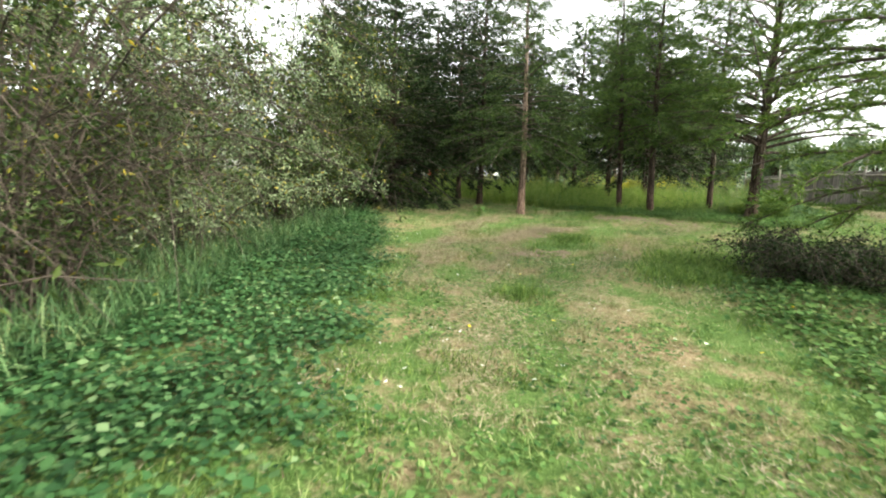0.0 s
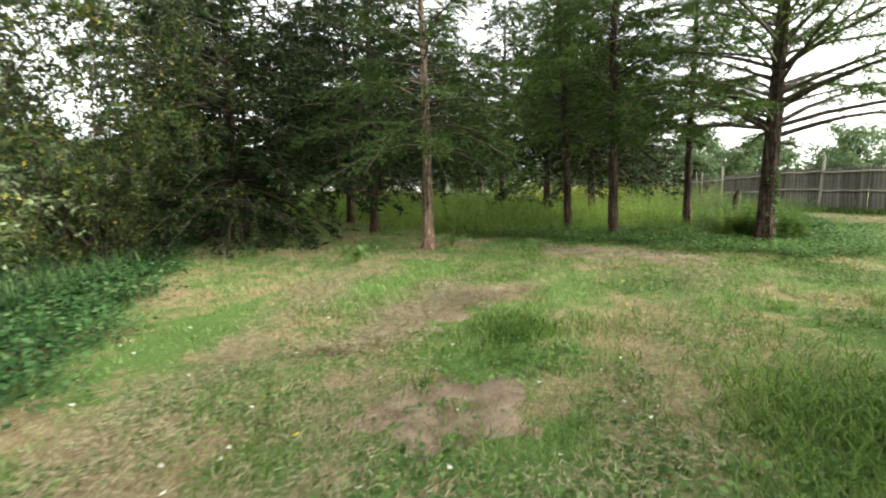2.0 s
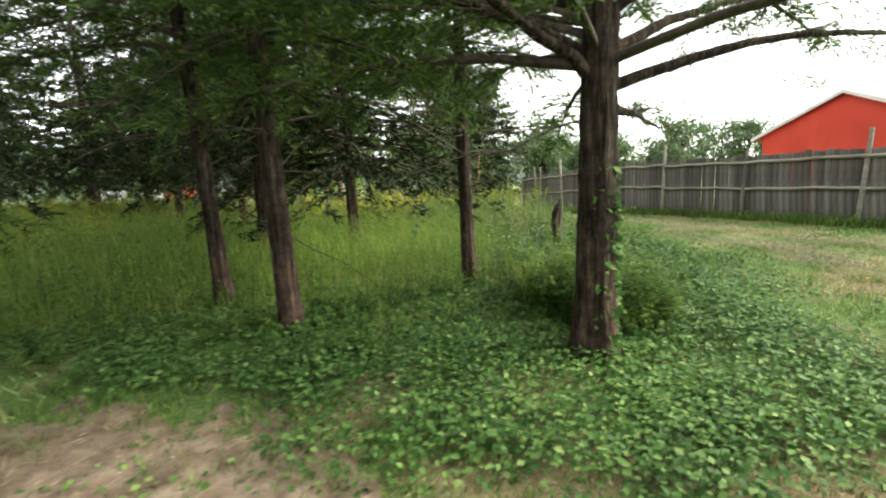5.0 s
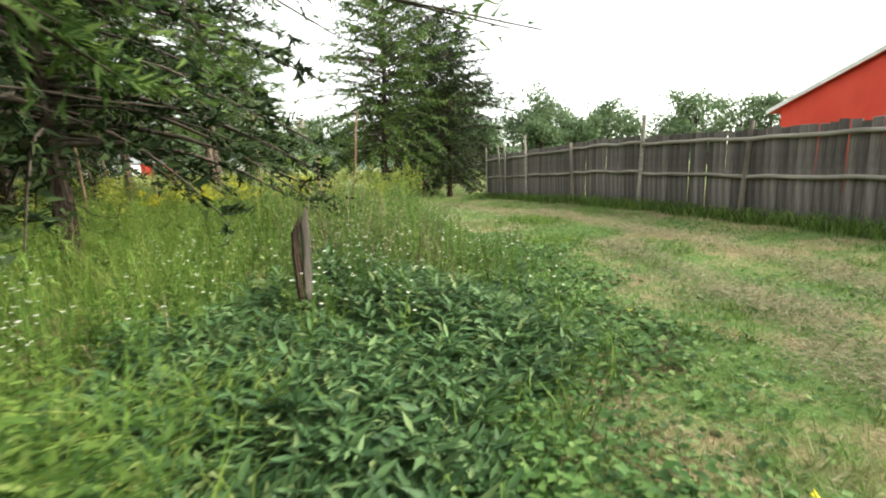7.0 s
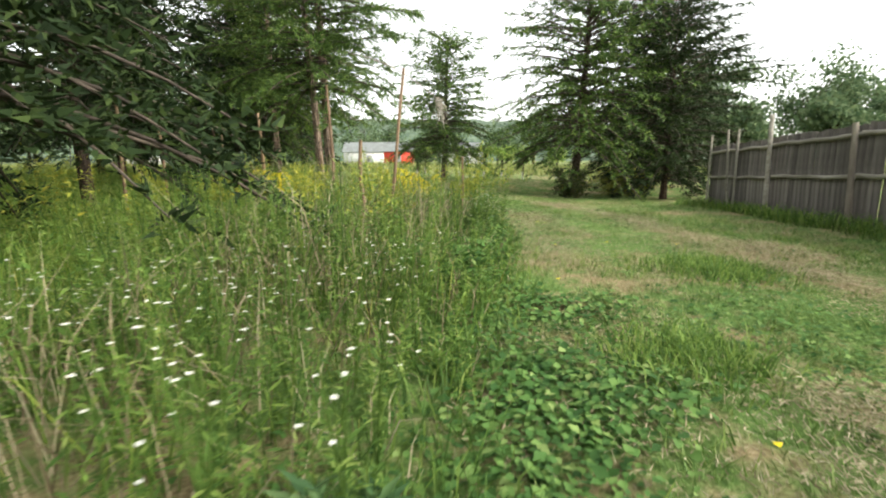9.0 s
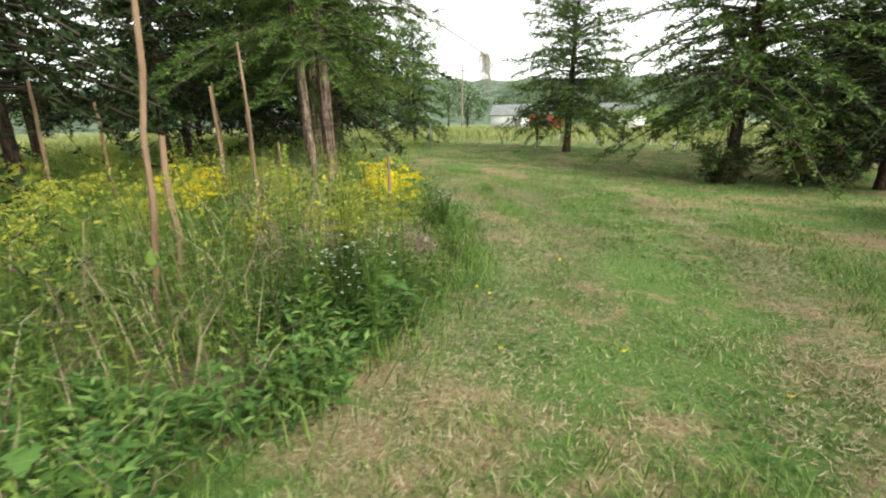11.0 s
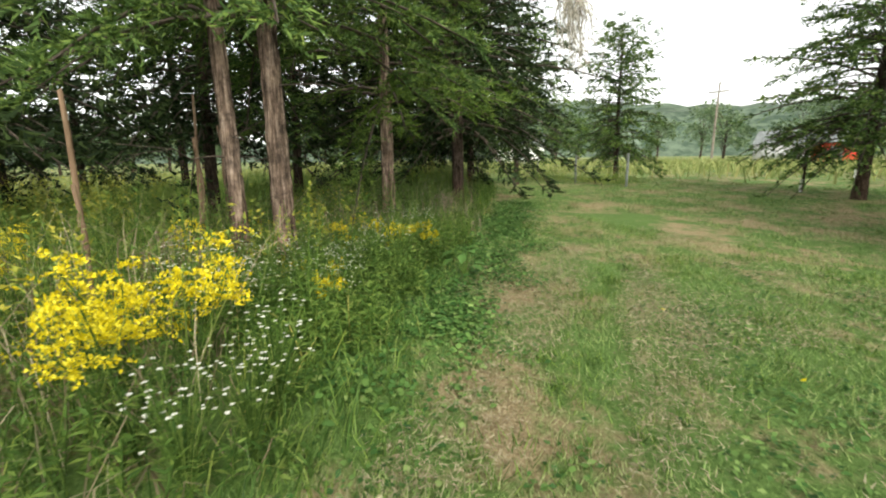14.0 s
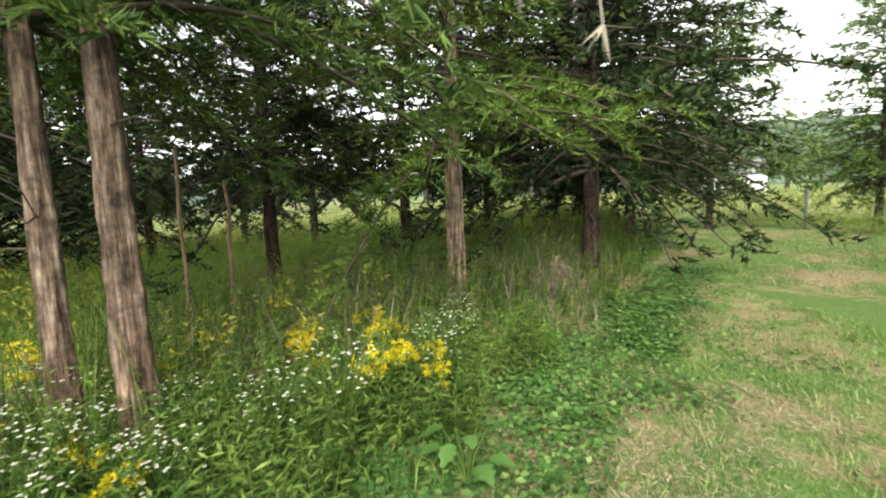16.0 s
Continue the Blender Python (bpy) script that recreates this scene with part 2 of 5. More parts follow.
M_HILL = rough_mat("wooded_hill", [(0.4, (0.045, 0.075, 0.05)), (0.6, (0.125, 0.165, 0.115))], 0.13, (1, 1, 1), 1.0, 0.0)
M_METAL = rough_mat("dull_steel", [(0.3, (0.12, 0.13, 0.13)), (0.7, (0.28, 0.3, 0.3))], 10, (1, 1, 1), 0.5, 0.1)

# ---------------------------------------------------------------- helpers for building
RNG = np.random.default_rng(7)


def sstep(u):
    u = np.clip(u, 0, 1)
    return u * u * (3 - 2 * u)


_LATTICE = np.random.default_rng(41).random((64, 64))


def patchy(x, y, size, shift=0.0):
    """Smooth uneven patches over the plan, about 0 to 1, of the given size in metres."""
    out, amp, tot = 0.0, 1.0, 0.0
    for k in range(3):
        u, w = np.asarray(x) / size * 2 ** k + 13.7 * k + shift, np.asarray(y) / size * 2 ** k + 5.3 * k + 1.7 * shift
        u, w = 0.8 * u + 0.6 * w, 0.8 * w - 0.6 * u
        i, j = np.floor(u).astype(int), np.floor(w).astype(int)
        a, b = sstep(u - i), sstep(w - j)
        q = lambda m, n: _LATTICE[(i + m) % 64, (j + n) % 64]
        out = out + amp * ((q(0, 0) * (1 - a) + q(1, 0) * a) * (1 - b) + (q(0, 1) * (1 - a) + q(1, 1) * a) * b)
        tot, amp = tot + amp, amp * 0.55
    return np.clip((out / tot - 0.5) * 1.5 + 0.5, 0, 1)


def lift(x, y):
    """Height of the ground."""
    x, y = np.asarray(x, float), np.asarray(y, float)
    z = 0.72 * sstep((y * 0.8 + x * 0.6) / 21)
    z = z + sstep((y - 22) / 14) * np.clip(0.03 * (13 - x), -0.3, 0.3) * np.exp(-np.maximum(y - 60, 0) / 60)
    z = z - 0.35 * np.exp(-((x - 17.5) ** 2 + (y - 38) ** 2) / 40)
    z = z + 0.025 * np.sin(x * 1.7 + 0.6 * y) * np.sin(y * 1.3 - 0.4 * x) + 0.012 * np.sin(4.1 * x + 2) * np.sin(3.7 * y) + 0.01 * np.sin(9.3 * x + 3 * y) * np.sin(8.1 * y - 2 * x)
    return z


def grid_mesh(name, verts, faces, mat, smooth=False):
    """A mesh object's data from arrays of corners and equal-sided faces."""
    verts, faces = np.asarray(verts, np.float32), np.asarray(faces, np.int32)
    me = bpy.data.meshes.new(name)
    n, k = faces.shape
    me.vertices.add(len(verts))
    me.vertices.foreach_set("co", verts.ravel())
    me.loops.add(n * k)
    me.loops.foreach_set("vertex_index", faces.ravel())
    me.polygons.add(n)
    me.polygons.foreach_set("loop_start", np.arange(n, dtype=np.int32) * k)
    if smooth:
        me.polygons.foreach_set("use_smooth", np.ones(n, bool))
    me.update(calc_edges=True)
    me.materials.append(mat)
    return me


def under(ob, parent):
    ob.parent = parent
    return ob


def part(name, data, parent, label=""):
    return tagged(under(new(name, data), parent), label)


def thing(name, at, label, category, group="", kind=""):
    e = new(name)
    e.empty_display_size = 0.2
    e.location = at
    return tagged(e, label, category, group, kind)


def unit(v):
    return v / (np.linalg.norm(v, axis=-1, keepdims=True) + 1e-9)


def slivers(base, along, side, length, width, bend=0.0):
    """Thin pointed leaves, a triangle each."""
    n = len(base)
    v = np.empty((n, 3, 3))
    w = side * (width / 2)[:, None]
    v[:, 0], v[:, 1] = base - w, base + w
    v[:, 2] = base + along * length[:, None]
    return v.reshape(-1, 3), np.arange(3 * n).reshape(n, 3)


def blades3(base, along, side, length, width, droop):
    """Arching blades: two joined pieces that taper to a point."""
    n = len(base)
    v = np.empty((n, 5, 3))
    w = side * (width / 2)[:, None]
    mid = base + along * (length * 0.55)[:, None]
    flat = along * np.array([1, 1, 0.0])
    tip = base + along * length[:, None] + unit(flat) * (droop * length * 0.5)[:, None] - np.array([0, 0, 1.0]) * (droop * length * 0.45)[:, None]
    v[:, 0], v[:, 1], v[:, 2], v[:, 3], v[:, 4] = base - w, base + w, mid + w * 0.75, mid - w * 0.75, tip
    i = np.arange(n)[:, None] * 5
    return v.reshape(-1, 3), np.concatenate([i + [0, 1, 2], i + [0, 2, 3], i + [3, 2, 4]])


def leaves4(base, along, side, length, width, fold=0.25):
    """Broad leaves: a lozenge folded along its rib, two triangles each."""
    n = len(base)
    up = np.cross(side, along)
    v = np.empty((n, 4, 3))
    m = base + along * (length * 0.45)[:, None]
    w = side * (width / 2)[:, None]
    u = up * (width * fold)[:, None]
    v[:, 0], v[:, 1], v[:, 2], v[:, 3] = base, m + w + u, base + along * length[:, None], m - w + u
    i = np.arange(n)[:, None] * 4
    return v.reshape(-1, 3), np.concatenate([i + [0, 1, 2], i + [0, 2, 3]])


def joined(pieces):
    vs, fs, o = [], [], 0
    for v, f in pieces:
        vs.append(v)
        fs.append(f + o)
        o += len(v)
    return np.concatenate(vs), np.concatenate(fs)


def tubes(paths, radii, sides=5):
    """Tapered round stems. paths: n x k x 3, radii: n x k."""
    paths, radii = np.asarray(paths, float), np.asarray(radii, float)
    n, k, _ = paths.shape
    d = unit(np.gradient(paths, axis=1))
    ref = np.where(np.abs(d[..., 2:3]) > 0.8, np.array([1.0, 0, 0]), np.array([0, 0, 1.0]))
    a = unit(np.cross(d, ref))
    b = np.cross(d, a)
    t = np.arange(sides) * 2 * np.pi / sides
    ring = paths[:, :, None] + radii[:, :, None, None] * (np.cos(t)[:, None] * a[:, :, None] + np.sin(t)[:, None] * b[:, :, None])
    idx = np.arange(n * k * sides).reshape(n, k, sides)
    q = np.stack([idx[:, :-1], np.roll(idx, -1, 2)[:, :-1], np.roll(idx, -1, 2)[:, 1:], idx[:, 1:]], -1)
    return ring.reshape(-1, 3), q.reshape(-1, 4)


def box_arrays(x0, x1, y0, y1, z0, z1):
    v = np.array([(x, y, z) for x in (x0, x1) for y in (y0, y1) for z in (z0, z1)], float)
    f = np.array([(0, 1, 3, 2), (4, 6, 7, 5), (0, 4, 5, 1), (2, 3, 7, 6), (0, 2, 6, 4), (1, 5, 7, 3)])
    return v, f


def inside(x, y, poly):
    c = np.zeros(len(x), bool)
    for (x0, y0), (x1, y1) in zip(poly, poly[1:] + poly[:1]):
        hitx = ((y0 > y) != (y1 > y)) & (x < (x1 - x0) * (y - y0) / (y1 - y0 + 1e-12) + x0)
        c ^= hitx
    return c


def edge_distance(x, y, line):
    d = np.full(len(x), 1e9)
    for (x0, y0), (x1, y1) in zip(line, line[1:]):
        vx, vy = x1 - x0, y1 - y0
        t = np.clip(((x - x0) * vx + (y - y0) * vy) / (vx * vx + vy * vy), 0, 1)
        d = np.minimum(d, np.hypot(x - x0 - t * vx, y - y0 - t * vy))
    return d


# outlines on the plan
WEED_EDGE = [(4.4, 15.4), (6.2, 14.3), (8.0, 13.7), (9.6, 13.7), (11.3, 14.6), (12.3, 15.4), (13.1, 17.6), (13.45, 20.8), (13.6, 22.4),
             (13.3, 24.4), (12.3, 26.2), (10.6, 27.8), (8.4, 30.4), (4.4, 34.6), (1.2, 37.3)]
WEEDS = WEED_EDGE + [(-8, 40), (-14, 30), (-8, 24), (0.5, 21.5), (2.2, 17.5)]
LEFT_EDGE = [(-1.2, -2), (-0.85, 2), (-0.9, 5), (-1.25, 10), (-2.2, 14.5), (-3.5, 19)]
SHRUBS = [(-2.6, -3), (-2.6, 3), (-2.7, 6), (-2.8, 10), (-2.6, 14.4), (-4, 17), (-14, 17), (-14, -3)]
WALK_LINE = [(0, -2), (0.1, 1.4), (0.75, 4.1), (1.96, 6.6), (3.3, 8.5), (5.2, 10.1), (6.7, 10.8), (10.9, 13.4), (13.0, 15.6), (15.1, 19.7), (15.4, 22), (14.5, 25.5), (12.7, 28.2), (9, 33)]
DIRT = [(4.0, 13.2), (4.6, 14.2), (5.6, 14.4), (6.3, 13.6), (7.0, 12.2), (7.2, 11.5), (6.2, 11.7), (5.2, 12.4)]

# ---------------------------------------------------------------- ground
def spread(lo, hi, step, far, grow=1.35):
    mid = list(np.arange(lo, hi, step))
    a, s = mid[-1], step
    while a < far:
        s *= grow
        a += s
        mid.append(a)
    a, s = mid[0], step
    while a > -far:
        s *= grow
        a -= s
        mid.insert(0, a)
    return np.array(mid)


gx, gy = spread(-10, 22, 0.36, 2500), spread(-4, 42, 0.36, 2500)
GX, GY = np.meshgrid(gx, gy, indexing="ij")
gv = np.stack([GX, GY, lift(GX, GY)], -1).reshape(-1, 3)
gi = np.arange(len(gv)).reshape(GX.shape)
gf = np.stack([gi[:-1, :-1], gi[1:, :-1], gi[1:, 1:], gi[:-1, 1:]], -1).reshape(-1, 4)
ground = tagged(new("ground", grid_mesh("ground", gv, gf, M_GROUND, True)), "mown grassy ground with dry straw-coloured patches", "ground", kind="structure")

# worn soil by the trees, a thin uneven sheet on the turf
def soil_patch(name, poly, label):
    xs, ys = np.array(poly).T
    ax, ay = np.arange(xs.min() - 0.4, xs.max() + 0.4, 0.07), np.arange(ys.min() - 0.4, ys.max() + 0.4, 0.07)
    X, Y = np.meshgrid(ax, ay, indexing="ij")
    x, y = X.ravel(), Y.ravel()
    wob = 0.26 * np.sin(3.1 * x + 1.3 * y) * np.sin(2.3 * y - x) + 0.08 * np.sin(23 * x + 5 * y) * np.sin(19 * y - 7 * x) + 0.12 * np.sin(9 * x) * np.sin(8 * y + x)
    d = edge_distance(x, y, poly + poly[:1]) * np.where(inside(x, y, poly), 1, -1) + wob
    z = lift(x, y) + np.clip(d * 0.12, -0.06, 0.018) + 0.012 * np.sin(13 * x + 4 * y) * np.sin(11 * y - 3 * x) + 0.008 * RNG.standard_normal(len(x)) * 0.5
    idx = np.arange(len(x)).reshape(X.shape)
    keep = (d > -0.3).reshape(X.shape)
    f = np.stack([idx[:-1, :-1], idx[1:, :-1], idx[1:, 1:], idx[:-1, 1:]], -1)[keep[:-1, :-1] & keep[1:, :-1] & keep[1:, 1:] & keep[:-1, 1:]]
    return tagged(new(name, grid_mesh(name, np.stack([x, y, z], -1), f, M_DIRT, True)), label, "bare soil", kind="structure")


soil_patch("bare_soil", DIRT, "bare brown soil worn through the grass beside the trees")
soil_patch("bare_soil", [(0.9, 8.3), (1.5, 8.7), (2.2, 8.6), (2.1, 8.0), (1.4, 7.7)], "small bare dusty patch in the mown grass")
soil_patch("bare_soil", [(1.1, 9.5), (1.8, 10.5), (2.6, 11.25), (3.3, 11.4), (3.1, 10.9), (2.4, 10.6), (1.75, 9.85), (1.3, 9.3)], "strip of bare soil and grey thatch torn up in the grass")

# ---------------------------------------------------------------- fence
FENCE_X = lambda y: 19.63 + 0.033 * (y - 19.6)
POSTS = [5.5, 8.3, 11.1, 13.95, 16.8, 19.65, 22.5, 25.35, 28.2, 31.7]
fence = thing("board_fence", (0, 0, 0), "tall weathered grey wooden board fence with round posts and two rails", "fence")
board_meshes = []
for k in range(6):
    bm = bmesh.new()
    w, h = 0.160 + 0.004 * RNG.random(), 1.83
    v, f = box_arrays(0, 0.02, 0, w, 0, h)
    vs = [bm.verts.new(p) for p in v]
    for q in f:
        bm.faces.new([vs[i] for i in q])
    for p in bm.verts:
        if p.co.z > 1:
            p.co.z += (0.02 if p.co.y > 0.05 else -0.01) * (1 if k % 2 else -1) * RNG.random()
            p.co.x += 0.012 * (RNG.random() - 0.5)
    bmesh.ops.bevel(bm, geom=[e for e in bm.edges if abs(e.verts[0].co.z - e.verts[1].co.z) > 1], offset=0.004, segments=1, affect="EDGES")
    me = bpy.data.meshes.new("board")
    bm.to_mesh(me)
    bm.free()
    me.materials.append(M_FENCE)
    board_meshes.append(me)
for a, b in zip(POSTS, POSTS[1:]):
    top = 0.03 * RNG.standard_normal() + 0.02
    y = a + 0.02
    while y < b - 0.02:
        o = under(new("board", board_meshes[RNG.integers(6)]), fence)
        o.location = (FENCE_X(y) + 0.05 + 0.009 * RNG.standard_normal(), y, float(lift(FENCE_X(y), y)) - 0.03 + top + 0.012 * RNG.standard_normal())
        o.rotation_euler = (0.005 * RNG.standard_normal(), 0.006 * RNG.standard_normal(), 0.02 * RNG.standard_normal())
        y += 0.157
    for hz in (1.62, 0.88):
        v, f = tubes([[(FENCE_X(s), s, float(lift(FENCE_X(s), s)) + hz + top + 0.012 * math.sin(5 * s)) for s in np.linspace(a - 0.05, b + 0.05, 7)]],
                     [np.full(7, 0.045)], 6)
        part("rail", grid_mesh("rail", v, f, M_RAIL), fence)
TALL = {22.5: 2.35, 28.2: 2.35, 16.8: 2.25, 19.65: 1.98}
for y in POSTS + [29.9, 30.25]:
    x, z = FENCE_X(y) - 0.07, float(lift(FENCE_X(y), y))
    h = TALL.get(y, 1.86 if y < 29 else 2.2)
    lean = (0.05 * RNG.standard_normal(), (0.16 if y == 16.8 else 0.05) * (RNG.random() - 0.3))
    zs = np.linspace(-0.15, h, 6)
    r = (0.055 if y < 29 else 0.035) * np.linspace(1.08, 0.85, 6)
    v, f = tubes([[(x + lean[0] * s, y + lean[1] * s, z + s) for s in zs]], [r], 8)
    v = np.concatenate([v, [(x + lean[0] * h, y + lean[1] * h, z + h)]])
    me = grid_mesh("post", v, f, M_RAIL if h > 2 else M_POST)
    part("post", me, fence)

# ---------------------------------------------------------------- barn
barn = thing("red_barn", (27.6, 21.2, float(lift(27.6, 21.2))), "red metal-clad barn with a gabled roof behind the fence", "barn")
HW, EV, PK, LN = 3.0, 2.85, 4.15, 11.0
bz = 0.0


def slab(name, corners, thick, mat, parent, label=""):
    """A flat sheet with thickness from its corners, given in order."""
    c = np.array(corners, float)
    n = unit(np.cross(c[1] - c[0], c[2] - c[0])[None])[0] * thick
    k = len(c)
    bm = bmesh.new()
    a = [bm.verts.new(p) for p in c]
    b = [bm.verts.new(p - n) for p in c]
    bm.faces.new(a)
    bm.faces.new(b[::-1])
    for i in range(k):
        j = (i + 1) % k
        bm.faces.new((a[j], a[i], b[i], b[j]))
    bmesh.ops.recalc_face_normals(bm, faces=bm.faces)
    me = bpy.data.meshes.new(name)
    bm.to_mesh(me)
    bm.free()
    me.materials.append(mat)
    return part(name, me, parent, label)


slab("wall", [(0, -HW, -0.5), (0, HW, -0.5), (0, HW, EV), (0, 0, PK), (0, -HW, EV)], 0.12, M_BARN, barn)
slab("wall", [(0.13, HW, -0.5), (LN, HW, -0.5), (LN, HW, EV), (0.13, HW, EV)], 0.12, M_BARN, barn)
slab("wall", [(0.13, -HW, -0.5), (LN, -HW, -0.5), (LN, -HW, EV), (0.13, -HW, EV)], 0.12, M_BARN, barn)
slab("wall", [(LN, -HW, -0.5), (LN, HW, -0.5), (LN, HW, EV), (LN, 0, PK), (LN, -HW, EV)], 0.12, M_BARN, barn)
for sgn in (-1, 1):
    slab("roof", [(-0.35, sgn * (HW + 0.35), EV - 0.13), (LN + 0.3, sgn * (HW + 0.35), EV - 0.13), (LN + 0.3, 0, PK + 0.06), (-0.35, 0, PK + 0.06)], 0.06, M_BARN, barn)
    slab("rake_trim", [(-0.37, sgn * (HW + 0.36), EV - 0.16), (-0.37, 0, PK + 0.03), (-0.37, 0, PK + 0.17), (-0.37, sgn * (HW + 0.36), EV - 0.02)], 0.03, M_TRIM, barn, "white painted trim")
v, f = box_arrays(-0.06, -0.005, -HW, HW, EV - 0.12, EV)
part("eave_band", grid_mesh("eave_band", v, f, M_BARN), barn)
for k in range(22):
    y = -HW + 0.16 + k * (2 * HW - 0.3) / 21
    v, f = box_arrays(-0.03, -0.004, y - 0.015, y + 0.015, -0.4, EV - 0.13)
    part("rib", grid_mesh("rib", v, f, M_BARN), barn)

# ---------------------------------------------------------------- trees
def cedar(x, y, h, r, bare, radius, lean=(0, 0), seed=0, mat=None, bark=None, dead=10, dens=1.0, droop=0.5, label="", skirt=0.0, group="cedar trees", fine=1.0, lift_up=0.0, tuft=0.1, taper=0.62):
    """A red cedar: trunk, limbs and flat feathery sprays. r: trunk radius, bare: height of the first live bough, radius: of the crown."""
    g = np.random.default_rng(seed + 100)
    z0 = float(lift(x, y))
    r = r * 0.64
    tree = thing("cedar_tree", (x, y, z0 - 0.02), label or "red cedar with shaggy bark and dark feathery green boughs", "tree", group)
    k = 14
    t = np.linspace(0, 1, k)
    wob = 0.03 * np.stack([np.sin(5 * t + seed), np.cos(4 * t + 2 * seed)], -1) * h * 0.12
    axis = np.stack([lean[0] * t * h + wob[:, 0] - wob[0, 0], lean[1] * t * h + wob[:, 1] - wob[0, 1], t * h * 0.98], -1)
    rad = r * (1 - t) ** 0.75 + 0.012
    tt = np.concatenate([np.linspace(0, 0.45, 34), np.linspace(0.49, 1, 10)])
    ax2 = np.stack([np.interp(tt, t, axis[:, i]) for i in range(3)], -1)
    rd2 = np.interp(tt, t, rad) * (1 + 0.28 * np.exp(-tt * h / 0.22))
    v, f = tubes([ax2], [rd2], 22)
    ang = np.arctan2(v[:, 1] - np.interp(v[:, 2], axis[:, 2], axis[:, 1]), v[:, 0] - np.interp(v[:, 2], axis[:, 2], axis[:, 0]))
    flute = 1 + 0.10 * np.sin(5 * ang + seed + 0.8 * v[:, 2]) + 0.07 * np.sin(9 * ang + 2.0 * v[:, 2]) * np.exp(-v[:, 2] / 2)
    flute += 0.05 * g.standard_normal(len(v)) + 0.06 * np.repeat(g.standard_normal((1, 22)), 44, 0).ravel()
    cx = np.stack([np.interp(v[:, 2], axis[:, 2], axis[:, i]) for i in (0, 1)], -1)
    v[:, :2] = cx + (v[:, :2] - cx) * flute[:, None]
    part("trunk", grid_mesh("trunk", v, f, bark or M_BARK, True), tree)
    # limbs
    nb = int((h - bare) * 17 * dens)
    u = (np.arange(nb) + g.random(nb)) / nb
    zb = bare + (h * 0.97 - bare) * u ** 1.15
    az = np.arange(nb) * 2.39996 + 0.5 * g.standard_normal(nb)
    ln = 1.18 * radius * (1 - u) ** taper * (0.55 + 0.5 * g.random(nb)) + 0.18
    ln = np.where(u < 0.12, ln * (0.8 + 0.2 * g.random(nb)), ln)
    rise = 0.05 + lift_up + 0.55 * u + 0.12 * g.standard_normal(nb)
    sag = droop * (1.1 - u) * (0.7 + 0.6 * g.random(nb)) + skirt * np.exp(-u * 6)
    d = np.stack([np.cos(az), np.sin(az), 0 * az], -1)
    s = np.linspace(0, 1, 6)
    root = np.stack([np.interp(zb / h, t, axis[:, i]) for i in range(3)], -1)
    root[:, 2] = zb

    def along_limb(root, d, ln, rise, sag, s):
        return root[:, None] + d[:, None] * (ln[:, None] * s)[..., None] + np.array([0, 0, 1.0]) * (ln[:, None] * (rise[:, None] * s - sag[:, None] * s * s + 0.15 * sag[:, None] * s ** 3))[..., None]

    limbs = along_limb(root, d, ln, rise, sag, s[None])
    low = limbs.reshape(-1, 3)
    near = (edge_distance(low[:, 0] + x, low[:, 1] + y, WALK_LINE) < 1.3) & (low[:, 2] + z0 < lift(low[:, 0] + x, low[:, 1] + y) + 2.1)
    ok = ~near.reshape(nb, -1).any(1)
    limbs, root, d, ln, rise, sag, nb = limbs[ok], root[ok], d[ok], ln[ok], rise[ok], sag[ok], int(ok.sum())
    lr = np.clip(0.012 * ln + 0.006, 0.006, 0.05)[:, None] * np.linspace(1, 0.2, 6)
    sets = [tubes(limbs, lr, 3)]
    if dead:
        nd = dead
        zd = g.uniform(max(0.7, bare * 0.45), bare + 0.8, nd)
        ad = g.random(nd) * 6.283
        dd = np.stack([np.cos(ad), np.sin(ad), 0 * ad], -1)
        rt = np.stack([np.interp(zd / h, t, axis[:, i]) for i in range(3)], -1)
        rt[:, 2] = zd
        ld = g.uniform(0.4, 1.9, nd)
        dl = along_limb(rt, dd, ld, 0.2 * g.standard_normal(nd), 0.35 * g.random(nd), s[None])
        dl[:, 2:5] += 0.04 * g.standard_normal((nd, 3, 3))
        far = edge_distance(dl[:, 5, 0] + x, dl[:, 5, 1] + y, WALK_LINE) > 1.9
        dl, dd, nd = dl[far], dd[far], int(far.sum())
        sets.append(tubes(dl, (0.008 + 0.005 * g.random(nd))[:, None] * np.linspace(1, 0.25, 6), 4))
        # side twigs on the dead limbs
        for _ in range(2):
            q = g.integers(1, 5, nd)
            st = dl[np.arange(nd), q]
            dv = unit(dd + 0.9 * g.standard_normal((nd, 3)))
            tw = st[:, None] + dv[:, None] * (np.linspace(0, 1, 4)[None, :, None] * g.uniform(0.2, 0.7, nd)[:, None, None])
            sets.append(tubes(tw, np.full((nd, 4), 0.005), 3))
    v, f = joined(sets)
    part("branchwork", grid_mesh("branchwork", v, f, M_TWIG), tree)
    # sprays
    ns = np.maximum((ln * 17 * fine).astype(int), 4)
    li = np.repeat(np.arange(nb), ns)
    n = len(li)
    ss = tuft + (1.02 - tuft) * g.random(n) ** 0.8
    pos = along_limb(root[li], d[li], ln[li], rise[li], sag[li], ss[:, None])[:, 0]
    sidev = np.cross(d[li], np.array([0, 0, 1.0])) * g.choice([-1, 1], n)[:, None]
    sd = unit(d[li] * g.uniform(0.2, 1.0, n)[:, None] + sidev * g.uniform(0.2, 1, n)[:, None] + np.array([0, 0, 1.0]) * (0.05 + 0.28 * g.standard_normal(n) - 0.25 * droop)[:, None])
    sl = g.uniform(0.18, 0.5, n) * (1.15 - 0.45 * ss)
    m = int(15 * max(fine, 0.6) ** 1.5)
    q = np.tile(np.linspace(0.1, 1, m), n)
